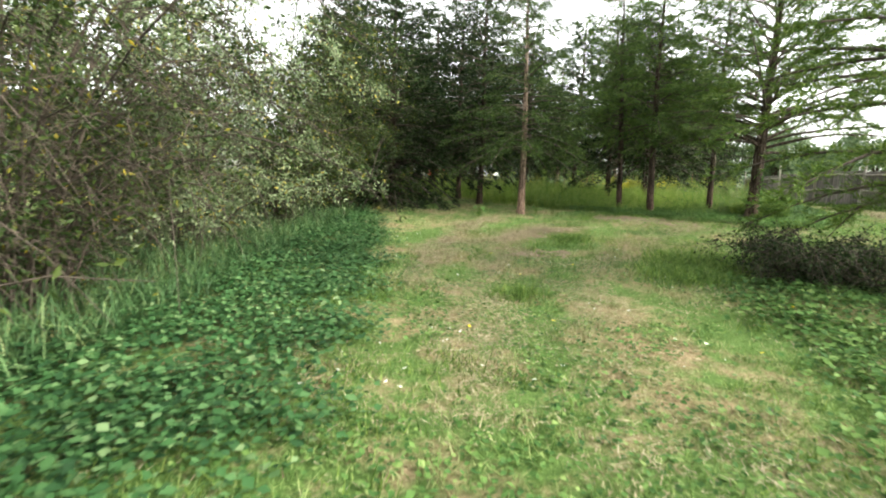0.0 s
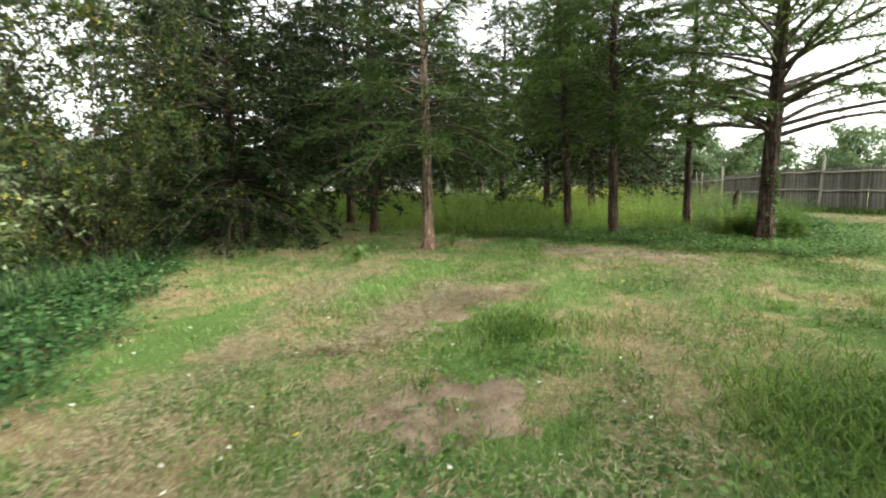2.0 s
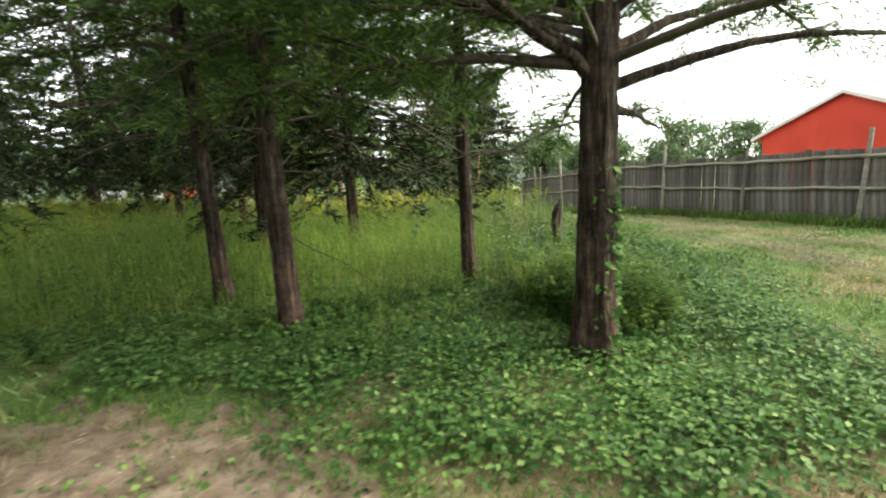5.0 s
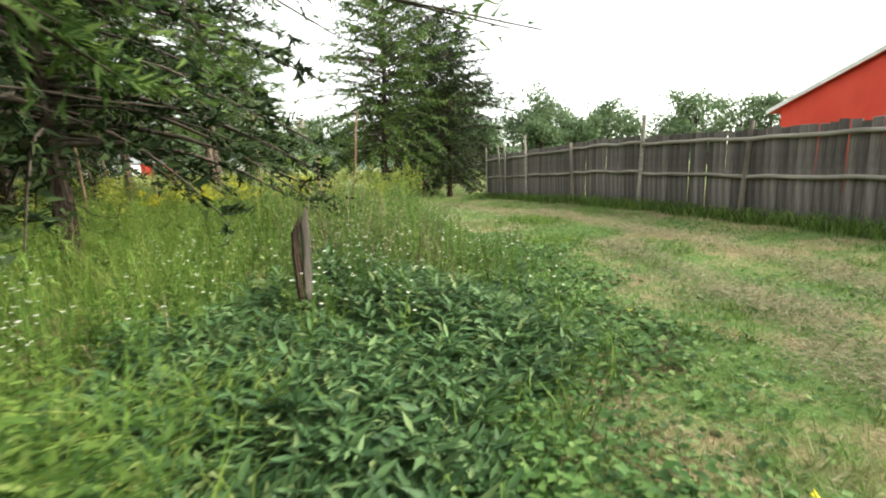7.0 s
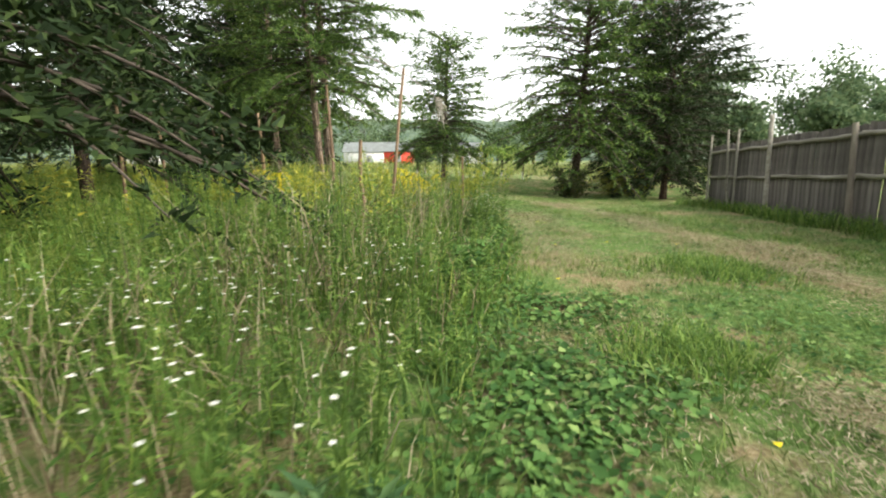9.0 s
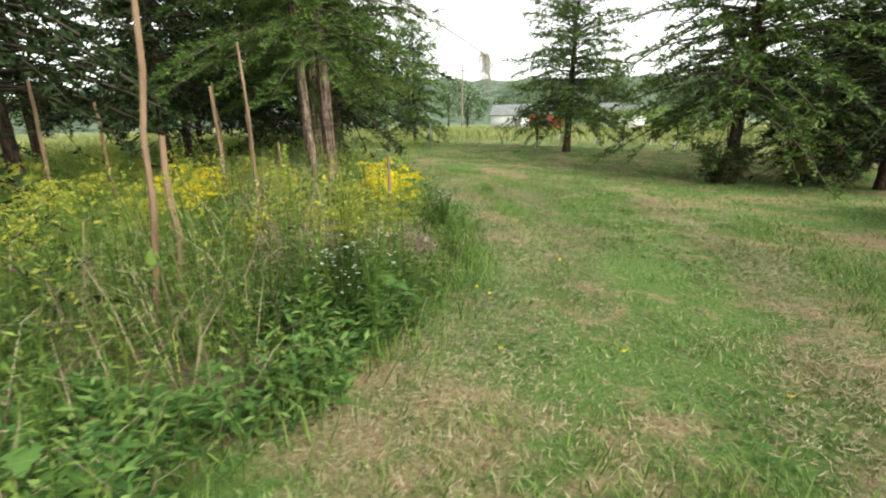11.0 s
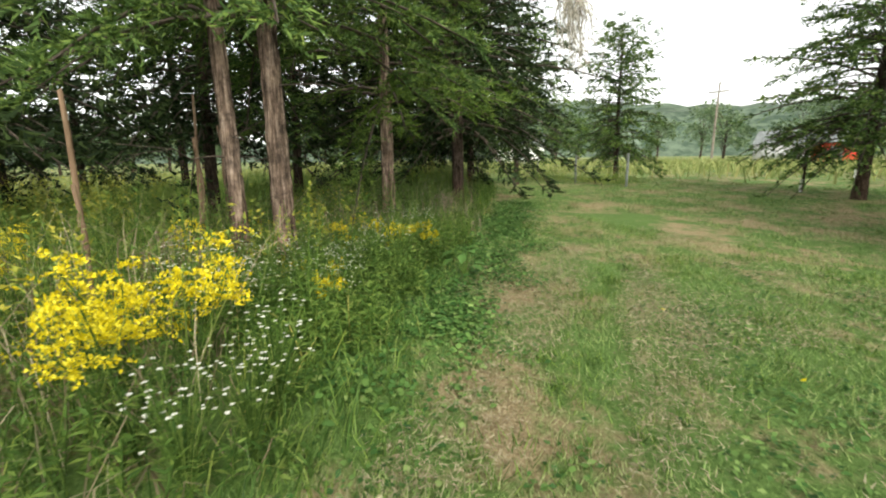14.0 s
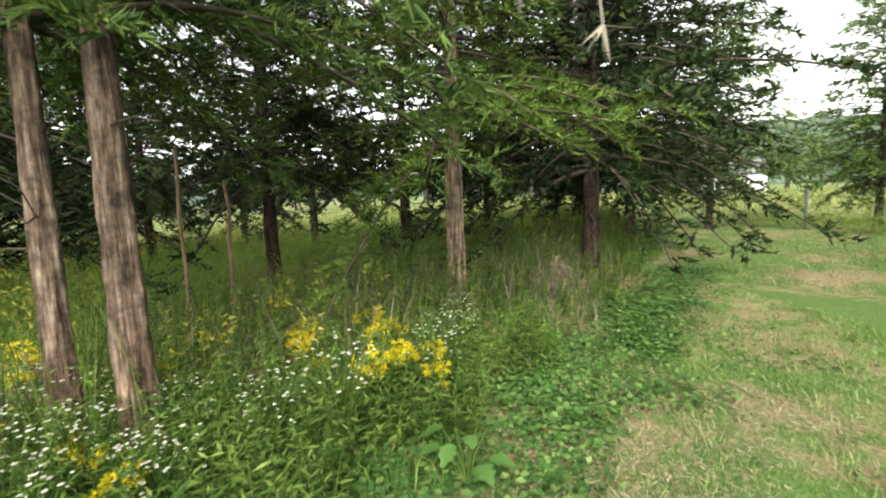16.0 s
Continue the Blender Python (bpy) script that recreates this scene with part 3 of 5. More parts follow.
    si = np.repeat(np.arange(n), m)
    nn = n * m
    b = pos[si] + sd[si] * (q * sl[si])[:, None] + np.array([0, 0, -1.0]) * (0.25 * q * q * sl[si])[:, None]
    out = unit(np.cross(sd[si], g.standard_normal((nn, 3))))
    la = unit(sd[si] * 0.9 + out * g.uniform(0.3, 1.0, nn)[:, None])
    sw = unit(np.cross(la, g.standard_normal((nn, 3))))
    lv, lf = slivers(b, la, sw, g.uniform(0.06, 0.13, nn) * (1.2 - 0.3 * q) / fine ** 0.7, (g.uniform(0.013, 0.029, nn) if fine > 1 else g.uniform(0.02, 0.042, nn)) / fine ** 1.1)
    part("crown", grid_mesh("crown", lv, lf, mat or M_CEDAR), tree)
    return tree


DARK = "tall cedar with low sweeping boughs, deep shade put into its foliage colour"
CEDARS = [
    # x, y, height, trunk radius, bare, crown radius, lean, kind
    (2.38, 14.72, 7.2, 0.14, 1.9, 2.3, (-0.02, -0.01), "pale"), (6.03, 16.33, 7.2, 0.125, 2.7, 1.9, (-0.05, 0.01), "near"),
    (6.63, 15.25, 7.4, 0.145, 2.7, 2.0, (-0.02, 0.0), "near"), (8.89, 15.89, 7.2, 0.115, 2.6, 1.6, (-0.015, 0.0), "near"),
    (8.69, 13.38, 8.8, 0.21, 2.0, 3.2, (0.0, 0.0), "big"), (6.65, 19.4, 7.4, 0.14, 2.6, 1.9, (-0.02, 0), "near"),
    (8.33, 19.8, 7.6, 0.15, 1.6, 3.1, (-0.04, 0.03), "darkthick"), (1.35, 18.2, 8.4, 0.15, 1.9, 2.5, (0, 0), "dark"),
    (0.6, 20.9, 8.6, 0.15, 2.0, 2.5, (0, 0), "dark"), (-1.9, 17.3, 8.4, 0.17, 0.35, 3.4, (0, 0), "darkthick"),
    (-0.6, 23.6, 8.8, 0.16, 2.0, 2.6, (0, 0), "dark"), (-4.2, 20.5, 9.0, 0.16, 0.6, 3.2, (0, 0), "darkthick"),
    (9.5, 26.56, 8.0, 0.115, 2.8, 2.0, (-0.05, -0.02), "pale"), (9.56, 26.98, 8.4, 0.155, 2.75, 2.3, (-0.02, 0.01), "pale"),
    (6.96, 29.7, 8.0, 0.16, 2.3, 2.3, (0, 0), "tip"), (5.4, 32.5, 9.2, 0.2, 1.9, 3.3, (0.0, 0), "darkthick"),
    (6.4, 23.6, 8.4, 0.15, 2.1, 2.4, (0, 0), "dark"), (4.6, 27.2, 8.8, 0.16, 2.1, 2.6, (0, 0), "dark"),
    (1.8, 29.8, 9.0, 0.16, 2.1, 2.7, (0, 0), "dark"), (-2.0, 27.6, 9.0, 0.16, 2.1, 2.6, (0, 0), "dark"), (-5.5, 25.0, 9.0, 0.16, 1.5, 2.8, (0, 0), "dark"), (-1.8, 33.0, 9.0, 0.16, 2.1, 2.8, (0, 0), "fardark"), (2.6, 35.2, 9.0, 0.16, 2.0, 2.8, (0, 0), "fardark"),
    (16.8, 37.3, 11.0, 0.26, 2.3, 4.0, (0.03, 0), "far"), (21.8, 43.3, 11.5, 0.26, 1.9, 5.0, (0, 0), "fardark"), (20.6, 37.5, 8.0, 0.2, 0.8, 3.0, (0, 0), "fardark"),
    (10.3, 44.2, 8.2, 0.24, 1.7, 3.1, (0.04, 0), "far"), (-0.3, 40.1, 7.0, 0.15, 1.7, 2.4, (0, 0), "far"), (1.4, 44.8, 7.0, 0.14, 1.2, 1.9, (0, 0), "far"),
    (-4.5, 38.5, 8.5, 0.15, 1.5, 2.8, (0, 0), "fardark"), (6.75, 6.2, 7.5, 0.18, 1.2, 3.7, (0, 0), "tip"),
]
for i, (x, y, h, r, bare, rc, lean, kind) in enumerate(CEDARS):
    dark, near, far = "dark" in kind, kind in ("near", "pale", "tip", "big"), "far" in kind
    # dark kinds and the southern pale tree get foliage coloured as if shaded
    tree = cedar(x, y, h, r, bare, rc, lean, i, M_CEDAR_SHADED if dark else M_CEDAR_TIP if kind == "tip" else M_CEDAR_HALF_SHADE if kind == "pale" and y < 20 else M_CEDAR, M_BARK_PALE if kind in ("pale", "tip") else M_BARK,
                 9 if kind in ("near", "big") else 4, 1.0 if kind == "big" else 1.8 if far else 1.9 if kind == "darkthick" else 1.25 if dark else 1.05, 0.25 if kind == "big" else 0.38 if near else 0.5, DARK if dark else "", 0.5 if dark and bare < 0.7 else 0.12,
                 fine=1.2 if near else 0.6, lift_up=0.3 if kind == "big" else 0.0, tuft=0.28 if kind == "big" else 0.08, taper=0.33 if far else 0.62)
    if kind == "big":
        # heavy dark limbs and creeper on the stoutest trunk
        g = np.random.default_rng(31)
        for z, deg, ln, up in ((2.0, -18, 2.9, 0.34), (2.25, 8, 2.6, 0.5), (1.85, 32, 2.4, 0.24), (2.5, -45, 2.4, 0.6), (2.2, 165, 2.0, 0.5), (2.05, 200, 2.3, 0.35), (2.6, 120, 2.0, 0.5), (2.9, 20, 2.6, 0.45), (3.2, -70, 2.2, 0.6)):
            a = radians(deg)
            q = np.linspace(0, 1, 8)
            p = np.stack([math.cos(a) * ln * q, math.sin(a) * ln * q, z + up * ln * q - 0.22 * ln * q * q], -1) + np.cumsum(0.018 * g.standard_normal((8, 3)), 0)
            v, f = tubes([p], [np.linspace(0.05, 0.012, 8)], 7)
            limb = part("limb", grid_mesh("limb", v, f, M_BARK, True), tree)
            n = 26
            k = g.integers(2, 8, n)
            dv = unit(np.stack([math.cos(a) + 0.9 * g.standard_normal(n), math.sin(a) + 0.9 * g.standard_normal(n), 0.35 * g.standard_normal(n)], -1))
            tw = p[k][:, None] + dv[:, None] * (g.uniform(0.2, 0.9, n)[:, None] * np.linspace(0, 1, 4))[..., None]
            v, f = tubes(tw, np.full((n, 4), 0.006) * np.linspace(1, 0.5, 4), 3)
            part("twigwork", grid_mesh("twigwork", v, f, M_TWIG), limb)
            n2 = 60
            w = g.integers(0, n, n2)
            b = np.repeat(tw[w, 3] - dv[w] * g.uniform(0, 0.25, n2)[:, None], 14, 0) + 0.05 * g.standard_normal((n2 * 14, 3))
            al = unit(g.standard_normal(b.shape) * [1, 1, 0.6])
            v, f = slivers(b, al, unit(np.cross(al, g.standard_normal(b.shape))), g.uniform(0.04, 0.09, len(b)), g.uniform(0.01, 0.02, len(b)))
            part("spray", grid_mesh("spray", v, f, M_CEDAR), limb)
        n = 260
        z, a = g.uniform(0.1, 1.5, n), g.normal(-0.6, 0.8, n)
        rr = r * 0.64 * (1 - z / h) ** 0.75 + 0.03
        b = np.stack([rr * np.cos(a), rr * np.sin(a), z], -1)
        al = unit(np.stack([np.cos(a), np.sin(a), -0.6 + 0.5 * g.standard_normal(n)], -1) + 0.5 * g.standard_normal((n, 3)))
        ll = g.uniform(0.04, 0.075, n)
        v, f = leaves4(b, al, unit(np.cross(al, g.standard_normal((n, 3)))), ll, ll * 0.8, 0.1)
        part("creeper", grid_mesh("creeper", v, f, M_COVER), tree, "small green creeper leaves on the trunk")

# ---------------------------------------------------------------- shrubs
def shrub(x, y, h, spread_r, stems, n_leaves, mat, label, seed, leaf=0.06, base_r=0.35, lean=(0, 0), low=0.25):
    """A many-stemmed shrub: arching stems, side twigs, and broad leaves along the twigs."""
    g = np.random.default_rng(seed + 500)
    z0 = float(lift(x, y))
    b = thing("shrub", (x, y, z0 - 0.03), label, "shrub", "shrubs along the path")
    az = g.random(stems) * 6.283
    root = np.stack([np.cos(az), np.sin(az), 0 * az], -1) * (base_r * g.random(stems))[:, None]
    reach = spread_r * (0.3 + 0.85 * g.random(stems))
    hh = h * (0.25 + 0.75 * g.random(stems))
    s = np.linspace(0, 1, 8)
    d = np.stack([np.cos(az) + lean[0], np.sin(az) + lean[1], 0 * az], -1)
    rise = np.sin(s * 2.2)
    p = root[:, None] + d[:, None] * (reach[:, None] * s ** 1.3)[..., None] + np.array([0, 0, 1.0]) * (hh[:, None] * rise[None])[..., None]
    p += 0.05 * g.standard_normal(p.shape) * s[None, :, None]
    sets = [tubes(p, (0.008 + 0.013 * g.random(stems))[:, None] * np.linspace(1, 0.2, 8), 5)]
    nt = stems * 22
    si, sk = g.integers(0, stems, nt), g.uniform(low, 1, nt)
    kk = sk * 7
    k0 = np.minimum(kk.astype(int), 6)
    st = p[si, k0] * (1 - (kk - k0))[:, None] + p[si, k0 + 1] * (kk - k0)[:, None]
    dv = unit(d[si] * 0.5 + g.standard_normal((nt, 3)) * [1, 1, 0.7])
    tl = g.uniform(0.3, 1.0, nt) * (0.35 + spread_r * 0.22)
    q = np.linspace(0, 1, 3)
    tw = st[:, None] + dv[:, None] * (tl[:, None] * q)[..., None] - np.array([0, 0, 1.0]) * (0.3 * tl[:, None] * q ** 2)[..., None]
    sets.append(tubes(tw, np.full((nt, 3), 0.006) * np.linspace(1, 0.5, 3), 3))
    v, f = joined(sets)
    part("branchwork", grid_mesh("branchwork", v, f, M_TWIG), b)
    ti = g.integers(0, nt, n_leaves)
    tq = g.random(n_leaves)
    bp = st[ti] + dv[ti] * (tl[ti] * tq)[:, None] - np.array([0, 0, 1.0]) * (0.3 * tl[ti] * tq ** 2)[:, None] + 0.05 * g.standard_normal((n_leaves, 3))
    la = unit(dv[ti] * 0.5 + g.standard_normal((n_leaves, 3)) + [0, 0, -0.15])
    sw = unit(np.cross(la, g.standard_normal((n_leaves, 3))))
    ll = leaf * g.uniform(0.7, 1.4, n_leaves)
    lv, lf = leaves4(bp, la, sw, ll, ll * 0.42)
    lv[:, 2] = np.maximum(lv[:, 2], 0.02)
    part("foliage", grid_mesh("foliage", lv, lf, mat), b)
    return b


SILVER = "large arching silvery-leaved shrub with bare dark stems"
GREEN = "tangled dark-stemmed green shrub by the path"
shrub(-4.6, 4.6, 3.6, 2.7, 110, 20000, M_SHRUB, "tangled shrub of bare dark arching stems with few leaves", 1, 0.06, 0.8, (0.2, 0), 0.12)
shrub(-4.7, 8.4, 4.4, 2.9, 44, 34000, M_OLIVE, SILVER, 2, 0.062, 0.5, (0.15, 0), 0.08)
shrub(-4.0, 11.6, 5.2, 2.9, 48, 36000, M_SHRUB, GREEN, 3, 0.075, 0.5, (0.1, 0), 0.08)
shrub(-3.5, 14.6, 5.0, 2.4, 42, 30000, M_SHRUB, GREEN, 4, 0.07, 0.5, (0, 0), 0.06)
shrub(-8.0, 6.2, 6.6, 3.4, 40, 20000, M_SHRUB, GREEN, 5, 0.13, 0.6)
shrub(-8.2, 11.5, 6.6, 3.4, 40, 20000, M_SHRUB, GREEN, 6, 0.13, 0.6)
shrub(-5.2, 1.6, 4.8, 2.9, 60, 18000, M_SHRUB, GREEN, 7, 0.085, 0.6)
shrub(5.0, 6.3, 0.75, 1.1, 30, 9000, M_CEDAR_SHADED, "low dark spreading juniper bush beside the grass", 8, 0.05, 0.3, (0, 0), 0.1)
shrub(19.3, 39.3, 1.6, 1.6, 24, 9000, M_PALEGOLD, "yellowish bush under the dark cedars", 9, 0.08)
shrub(16.55, 37.0, 1.3, 0.7, 26, 6000, M_SHRUB, "dark leafy bush at the foot of a cedar", 10, 0.07, 0.25, (0, 0), 0.1)

# ---------------------------------------------------------------- turf
def scatter(n, box, keep):
    """n places in a box of the plan that keep() accepts."""
    x, y = RNG.uniform(box[0], box[1], n), RNG.uniform(box[2], box[3], n)
    k = keep(x, y)
    return x[k], y[k]


def blades_at(x, y, hmin, hmax, w, lean=0.5, arch=False):
    n = len(x)
    base = np.stack([x, y, lift(x, y) - 0.005], -1)
    al = unit(np.stack([lean * RNG.standard_normal(n), lean * RNG.standard_normal(n), np.ones(n)], -1))
    az = RNG.random(n) * 6.283
    sd = np.stack([np.cos(az), np.sin(az), 0 * az], -1)
    ln, wd = RNG.uniform(hmin, hmax, n), w * RNG.uniform(0.7, 1.4, n)
    return blades3(base, al, sd, ln, wd, RNG.uniform(0.2, 0.9, n)) if arch else slivers(base, al, sd, ln, wd)


def open_turf(x, y):
    return ~inside(x, y, WEEDS) & ~inside(x, y, SHRUBS) & ((edge_distance(x, y, DIRT + DIRT[:1]) > 0.3) & ~inside(x, y, DIRT) | (RNG.random(len(x)) < 0.33))


def turf_blades(x, y, hmin, hmax, w, lean):
    """Mown blades in clumps: tall and thick on the clumps, thin and low between them."""
    c = 0.65 * patchy(x, y, 0.34) + 0.35 * patchy(x, y, 1.5, 7)
    k = RNG.random(len(x)) < 0.25 + 1.1 * c
    x, y, c = x[k], y[k], c[k]
    n = len(x)
    base = np.stack([x, y, lift(x, y) - 0.005], -1)
    lie = 6.283 * patchy(x, y, 0.8, 19)
    al = unit(np.stack([lean * RNG.standard_normal(n) + 0.5 * np.cos(lie), lean * RNG.standard_normal(n) + 0.5 * np.sin(lie), np.ones(n)], -1))
    az = RNG.random(n) * 6.283
    return slivers(base, al, np.stack([np.cos(az), np.sin(az), 0 * az], -1), (hmin + (hmax - hmin) * 2.2 * c ** 2) * RNG.uniform(0.6, 1.3, n), w * RNG.uniform(0.7, 1.4, n))


x, y = scatter(1000000, (-3, 19.5, 0.3, 34), lambda x, y: open_turf(x, y) & (edge_distance(x, y, WALK_LINE) < 2.6 + 1.2 * RNG.random(len(x))))
v, f = turf_blades(x, y, 0.025, 0.09, 0.0085, 0.8)
tagged(new("lawn_grass", grid_mesh("lawn_grass", v, f, M_TURF)), "short mown grass blades, green and straw-coloured, on the path", "grass", kind="stuff")
x, y = scatter(430000, (-12, 20, -2, 48), lambda x, y: open_turf(x, y) & (edge_distance(x, y, WALK_LINE) > 2.6))
v, f = turf_blades(x, y, 0.035, 0.12, 0.016, 0.8)
tagged(new("lawn_grass", grid_mesh("lawn_grass", v, f, M_TURF)), "mown grass further from the path", "grass", kind="stuff")

# rough tufts that the mower left
tx, ty = scatter(9000, (-2, 18.5, 0.5, 34), lambda x, y: open_turf(x, y) & (edge_distance(x, y, WALK_LINE) < 3.6) & (patchy(x, y, 1.1, 3) > 0.55))
per = 26
si = np.repeat(np.arange(len(tx)), per)
sz = RNG.uniform(0.04, 0.13, len(tx))[si]
v, f = blades_at(tx[si] + sz * RNG.standard_normal(len(si)), ty[si] + sz * RNG.standard_normal(len(si)), 0.06, 0.15, 0.009, 0.6)
tagged(new("grass_tufts", grid_mesh("grass_tufts", v, f, M_WEED)), "uneven longer tufts of grass in the mown path", "grass", kind="stuff")

for cx, cy, cr, n in ((4.2, 7.5, 0.7, 5200), (3.4, 6.6, 0.45, 2200), (0.9, 5.6, 0.25, 700), (2.6, 9.6, 0.35, 1000), (15.8, 21.4, 0.5, 1800), (14.6, 19.0, 0.4, 1300)):
    bx, by = cx + cr * RNG.standard_normal(n) * 0.6, cy + cr * RNG.standard_normal(n) * 0.6
    v, f = blades_at(bx, by, 0.10, 0.26, 0.010, 0.5, True)
    tagged(new("lush_tuft", grid_mesh("lush_tuft", v, f, M_WEED)), "lush darker green clump of longer grass on the lawn", "grass", "lush grass clumps", kind="stuff")

# ---------------------------------------------------------------- ground cover
COVER_ZONES = [
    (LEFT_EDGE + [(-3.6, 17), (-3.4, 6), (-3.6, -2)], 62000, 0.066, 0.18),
    ([(4.2, 15.2), (5.6, 14.7), (6.4, 13.5), (7.3, 12.4), (8.4, 11.6), (9.8, 11.9), (10.9, 13.0), (11.9, 14.3), (12.0, 15.6), (10, 15.2), (8.3, 16), (6.2, 16.8), (4.4, 16.6)], 70000, 0.047, 0.14),
    ([(2.0, 2.2), (3.2, 3.4), (3.4, 5.4), (4.2, 6.6), (6, 6), (6, 2)], 13000, 0.07, 0.12),
    ([(11.6, 26.4), (12.3, 26.5), (11.5, 28.0), (9.5, 30.6), (6.2, 34.2), (5, 34.6), (8.2, 30.4), (10.4, 27.7)], 24000, 0.055, 0.09),
    ([(12.0, 14.6), (13.0, 15.4), (14.0, 17.6), (14.3, 20.4), (13.4, 20.6), (13.0, 17.6), (12.2, 15.4)], 9000, 0.06, 0.09),
]


def cover_leaves(x, y, size, tall):
    n = len(x)
    z = lift(x, y) + tall * (0.15 + 0.85 * RNG.random(n))
    az = RNG.random(n) * 6.283
    al = unit(np.stack([np.cos(az), np.sin(az), 0.25 * RNG.standard_normal(n) - 0.1], -1))
    sd = unit(np.cross(al, np.stack([0.3 * RNG.standard_normal(n), 0.3 * RNG.standard_normal(n), np.ones(n)], -1)))
    ln = size * RNG.uniform(0.6, 1.35, n)
    return leaves4(np.stack([x, y, z], -1), al, sd, ln, ln * RNG.uniform(0.6, 0.85, n), 0.12)


for poly, n, size, tall in COVER_ZONES:
    xs, ys = np.array(poly).T
    bx = (xs.min() - 0.5, xs.max() + 0.5, ys.min() - 0.5, ys.max() + 0.5)
    frac = abs(sum(a[0] * b[1] - b[0] * a[1] for a, b in zip(poly, poly[1:] + poly[:1]))) / 2 / ((bx[1] - bx[0]) * (bx[3] - bx[2]))
    x, y = scatter(int(n / frac), bx, lambda x, y: inside(x + 0.22 * np.sin(4 * y) + 0.2 * RNG.standard_normal(len(x)), y + 0.2 * np.sin(5 * x) + 0.15 * RNG.standard_normal(len(x)), poly))
    pat = 0.72 + 0.5 * np.sin(2.7 * x + 1.1 * y) * np.sin(3.1 * y - 1.7 * x) > RNG.random(len(x))
    x, y = x[pat], y[pat]
    v, f = cover_leaves(x, y, size, tall)
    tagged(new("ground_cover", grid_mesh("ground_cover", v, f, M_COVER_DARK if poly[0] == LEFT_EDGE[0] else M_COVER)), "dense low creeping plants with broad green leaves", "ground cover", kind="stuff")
x, y = scatter(330000, (-2, 18, 0, 33), lambda x, y: open_turf(x, y) & (edge_distance(x, y, WALK_LINE) < 3) & (patchy(x, y, 0.9, 23) + np.where(y < 8, 0.08 + 0.12 * np.abs(x - 1.2), 0) + 0.1 * RNG.standard_normal(len(x)) > 0.68))
v, f = cover_leaves(x, y, 0.045, 0.055)
tagged(new("lawn_weeds", grid_mesh("lawn_weeds", v, f, M_COVER)), "small clover-like leaves scattered through the mown grass", "weeds", kind="stuff")

# cut grass lying in loose drifts
x, y = scatter(700000, (-1.5, 19, 0.5, 34), lambda x, y: open_turf(x, y) & (edge_distance(x, y, WALK_LINE) < 3.4) & (patchy(x, y, 0.75, 31) + 0.09 * RNG.standard_normal(len(x)) > 0.7))
n = len(x)
az = RNG.normal(1.2, 0.9, n)
al = unit(np.stack([np.cos(az), np.sin(az), 0.18 * RNG.standard_normal(n)], -1))
sd = unit(np.cross(al, np.stack([0.5 * RNG.standard_normal(n), 0.5 * RNG.standard_normal(n), np.ones(n)], -1)))
v, f = slivers(np.stack([x, y, lift(x, y) + RNG.uniform(0.01, 0.06, n)], -1), al, sd, RNG.uniform(0.03, 0.085, n), RNG.uniform(0.004, 0.008, n))
tagged(new("cut_straw", grid_mesh("cut_straw", v, f, M_STRAW)), "dry cut grass lying in drifts on the lawn", "dry grass", kind="stuff")

DRIFTS = [[(1.0, 9.4), (1.7, 10.3), (2.5, 11.0), (3.1, 11.2)], [(14.0, 21.3), (13.95, 24.3), (13.0, 26.4), (11.9, 28.3), (10.2, 31)], [(14.9, 23.4), (14.0, 26.6), (12.7, 28.9), (11, 31.4)], [(16.6, 21), (16.1, 26), (14.6, 30.5)],
          [(0.2, 2.6), (0.5, 6), (1.4, 9.4), (2.6, 12)], [(1.4, 4.2), (2.4, 7.2), (4.4, 9.8), (6, 11.3)], [(12.6, 13.0), (14.3, 15.4), (15.3, 18.6)], [(15.6, 14.4), (16.6, 18), (17, 23)], [(-0.4, 6), (0.2, 10), (1.2, 13)]]
for line in DRIFTS:
    xs, ys = np.array(line).T
    x, y = scatter(95000, (xs.min() - 0.7, xs.max() + 0.7, ys.min(), ys.max()), lambda x, y: (edge_distance(x, y, line) < 0.12 + 0.33 * np.abs(np.sin(2.1 * x + 1.4 * y)) * np.abs(np.sin(0.9 * y + 0.4)) + 0.12 * RNG.standard_normal(len(x))) & open_turf(x, y))
    n = len(x)
    az = RNG.random(n) * 6.283
    al = unit(np.stack([np.cos(az), np.sin(az), 0.25 * RNG.standard_normal(n)], -1))
    sd = unit(np.cross(al, np.stack([0.6 * RNG.standard_normal(n), 0.6 * RNG.standard_normal(n), np.ones(n)], -1)))
    v, f = slivers(np.stack([x, y, lift(x, y) + RNG.uniform(0.02, 0.115, n)], -1), al, sd, RNG.uniform(0.03, 0.09, n), RNG.uniform(0.003, 0.006, n))
    tagged(new("cut_straw", grid_mesh("cut_straw", v, f, M_STRAW)), "drift of dry brown cut grass across the lawn", "dry grass", kind="stuff")

# ---------------------------------------------------------------- weed bed
def weed_height(x, y):
    d = edge_distance(x, y, WEED_EDGE)
    h = (0.36 + 0.5 * sstep(d / 1.1)) * (0.65 + 0.7 * patchy(x, y, 0.9, 61))
    return h * (0.5 + 0.75 * sstep((y - 16.5) / 3.5)) * np.where((y < 16) & (x < 9), 0.8, 1.0)


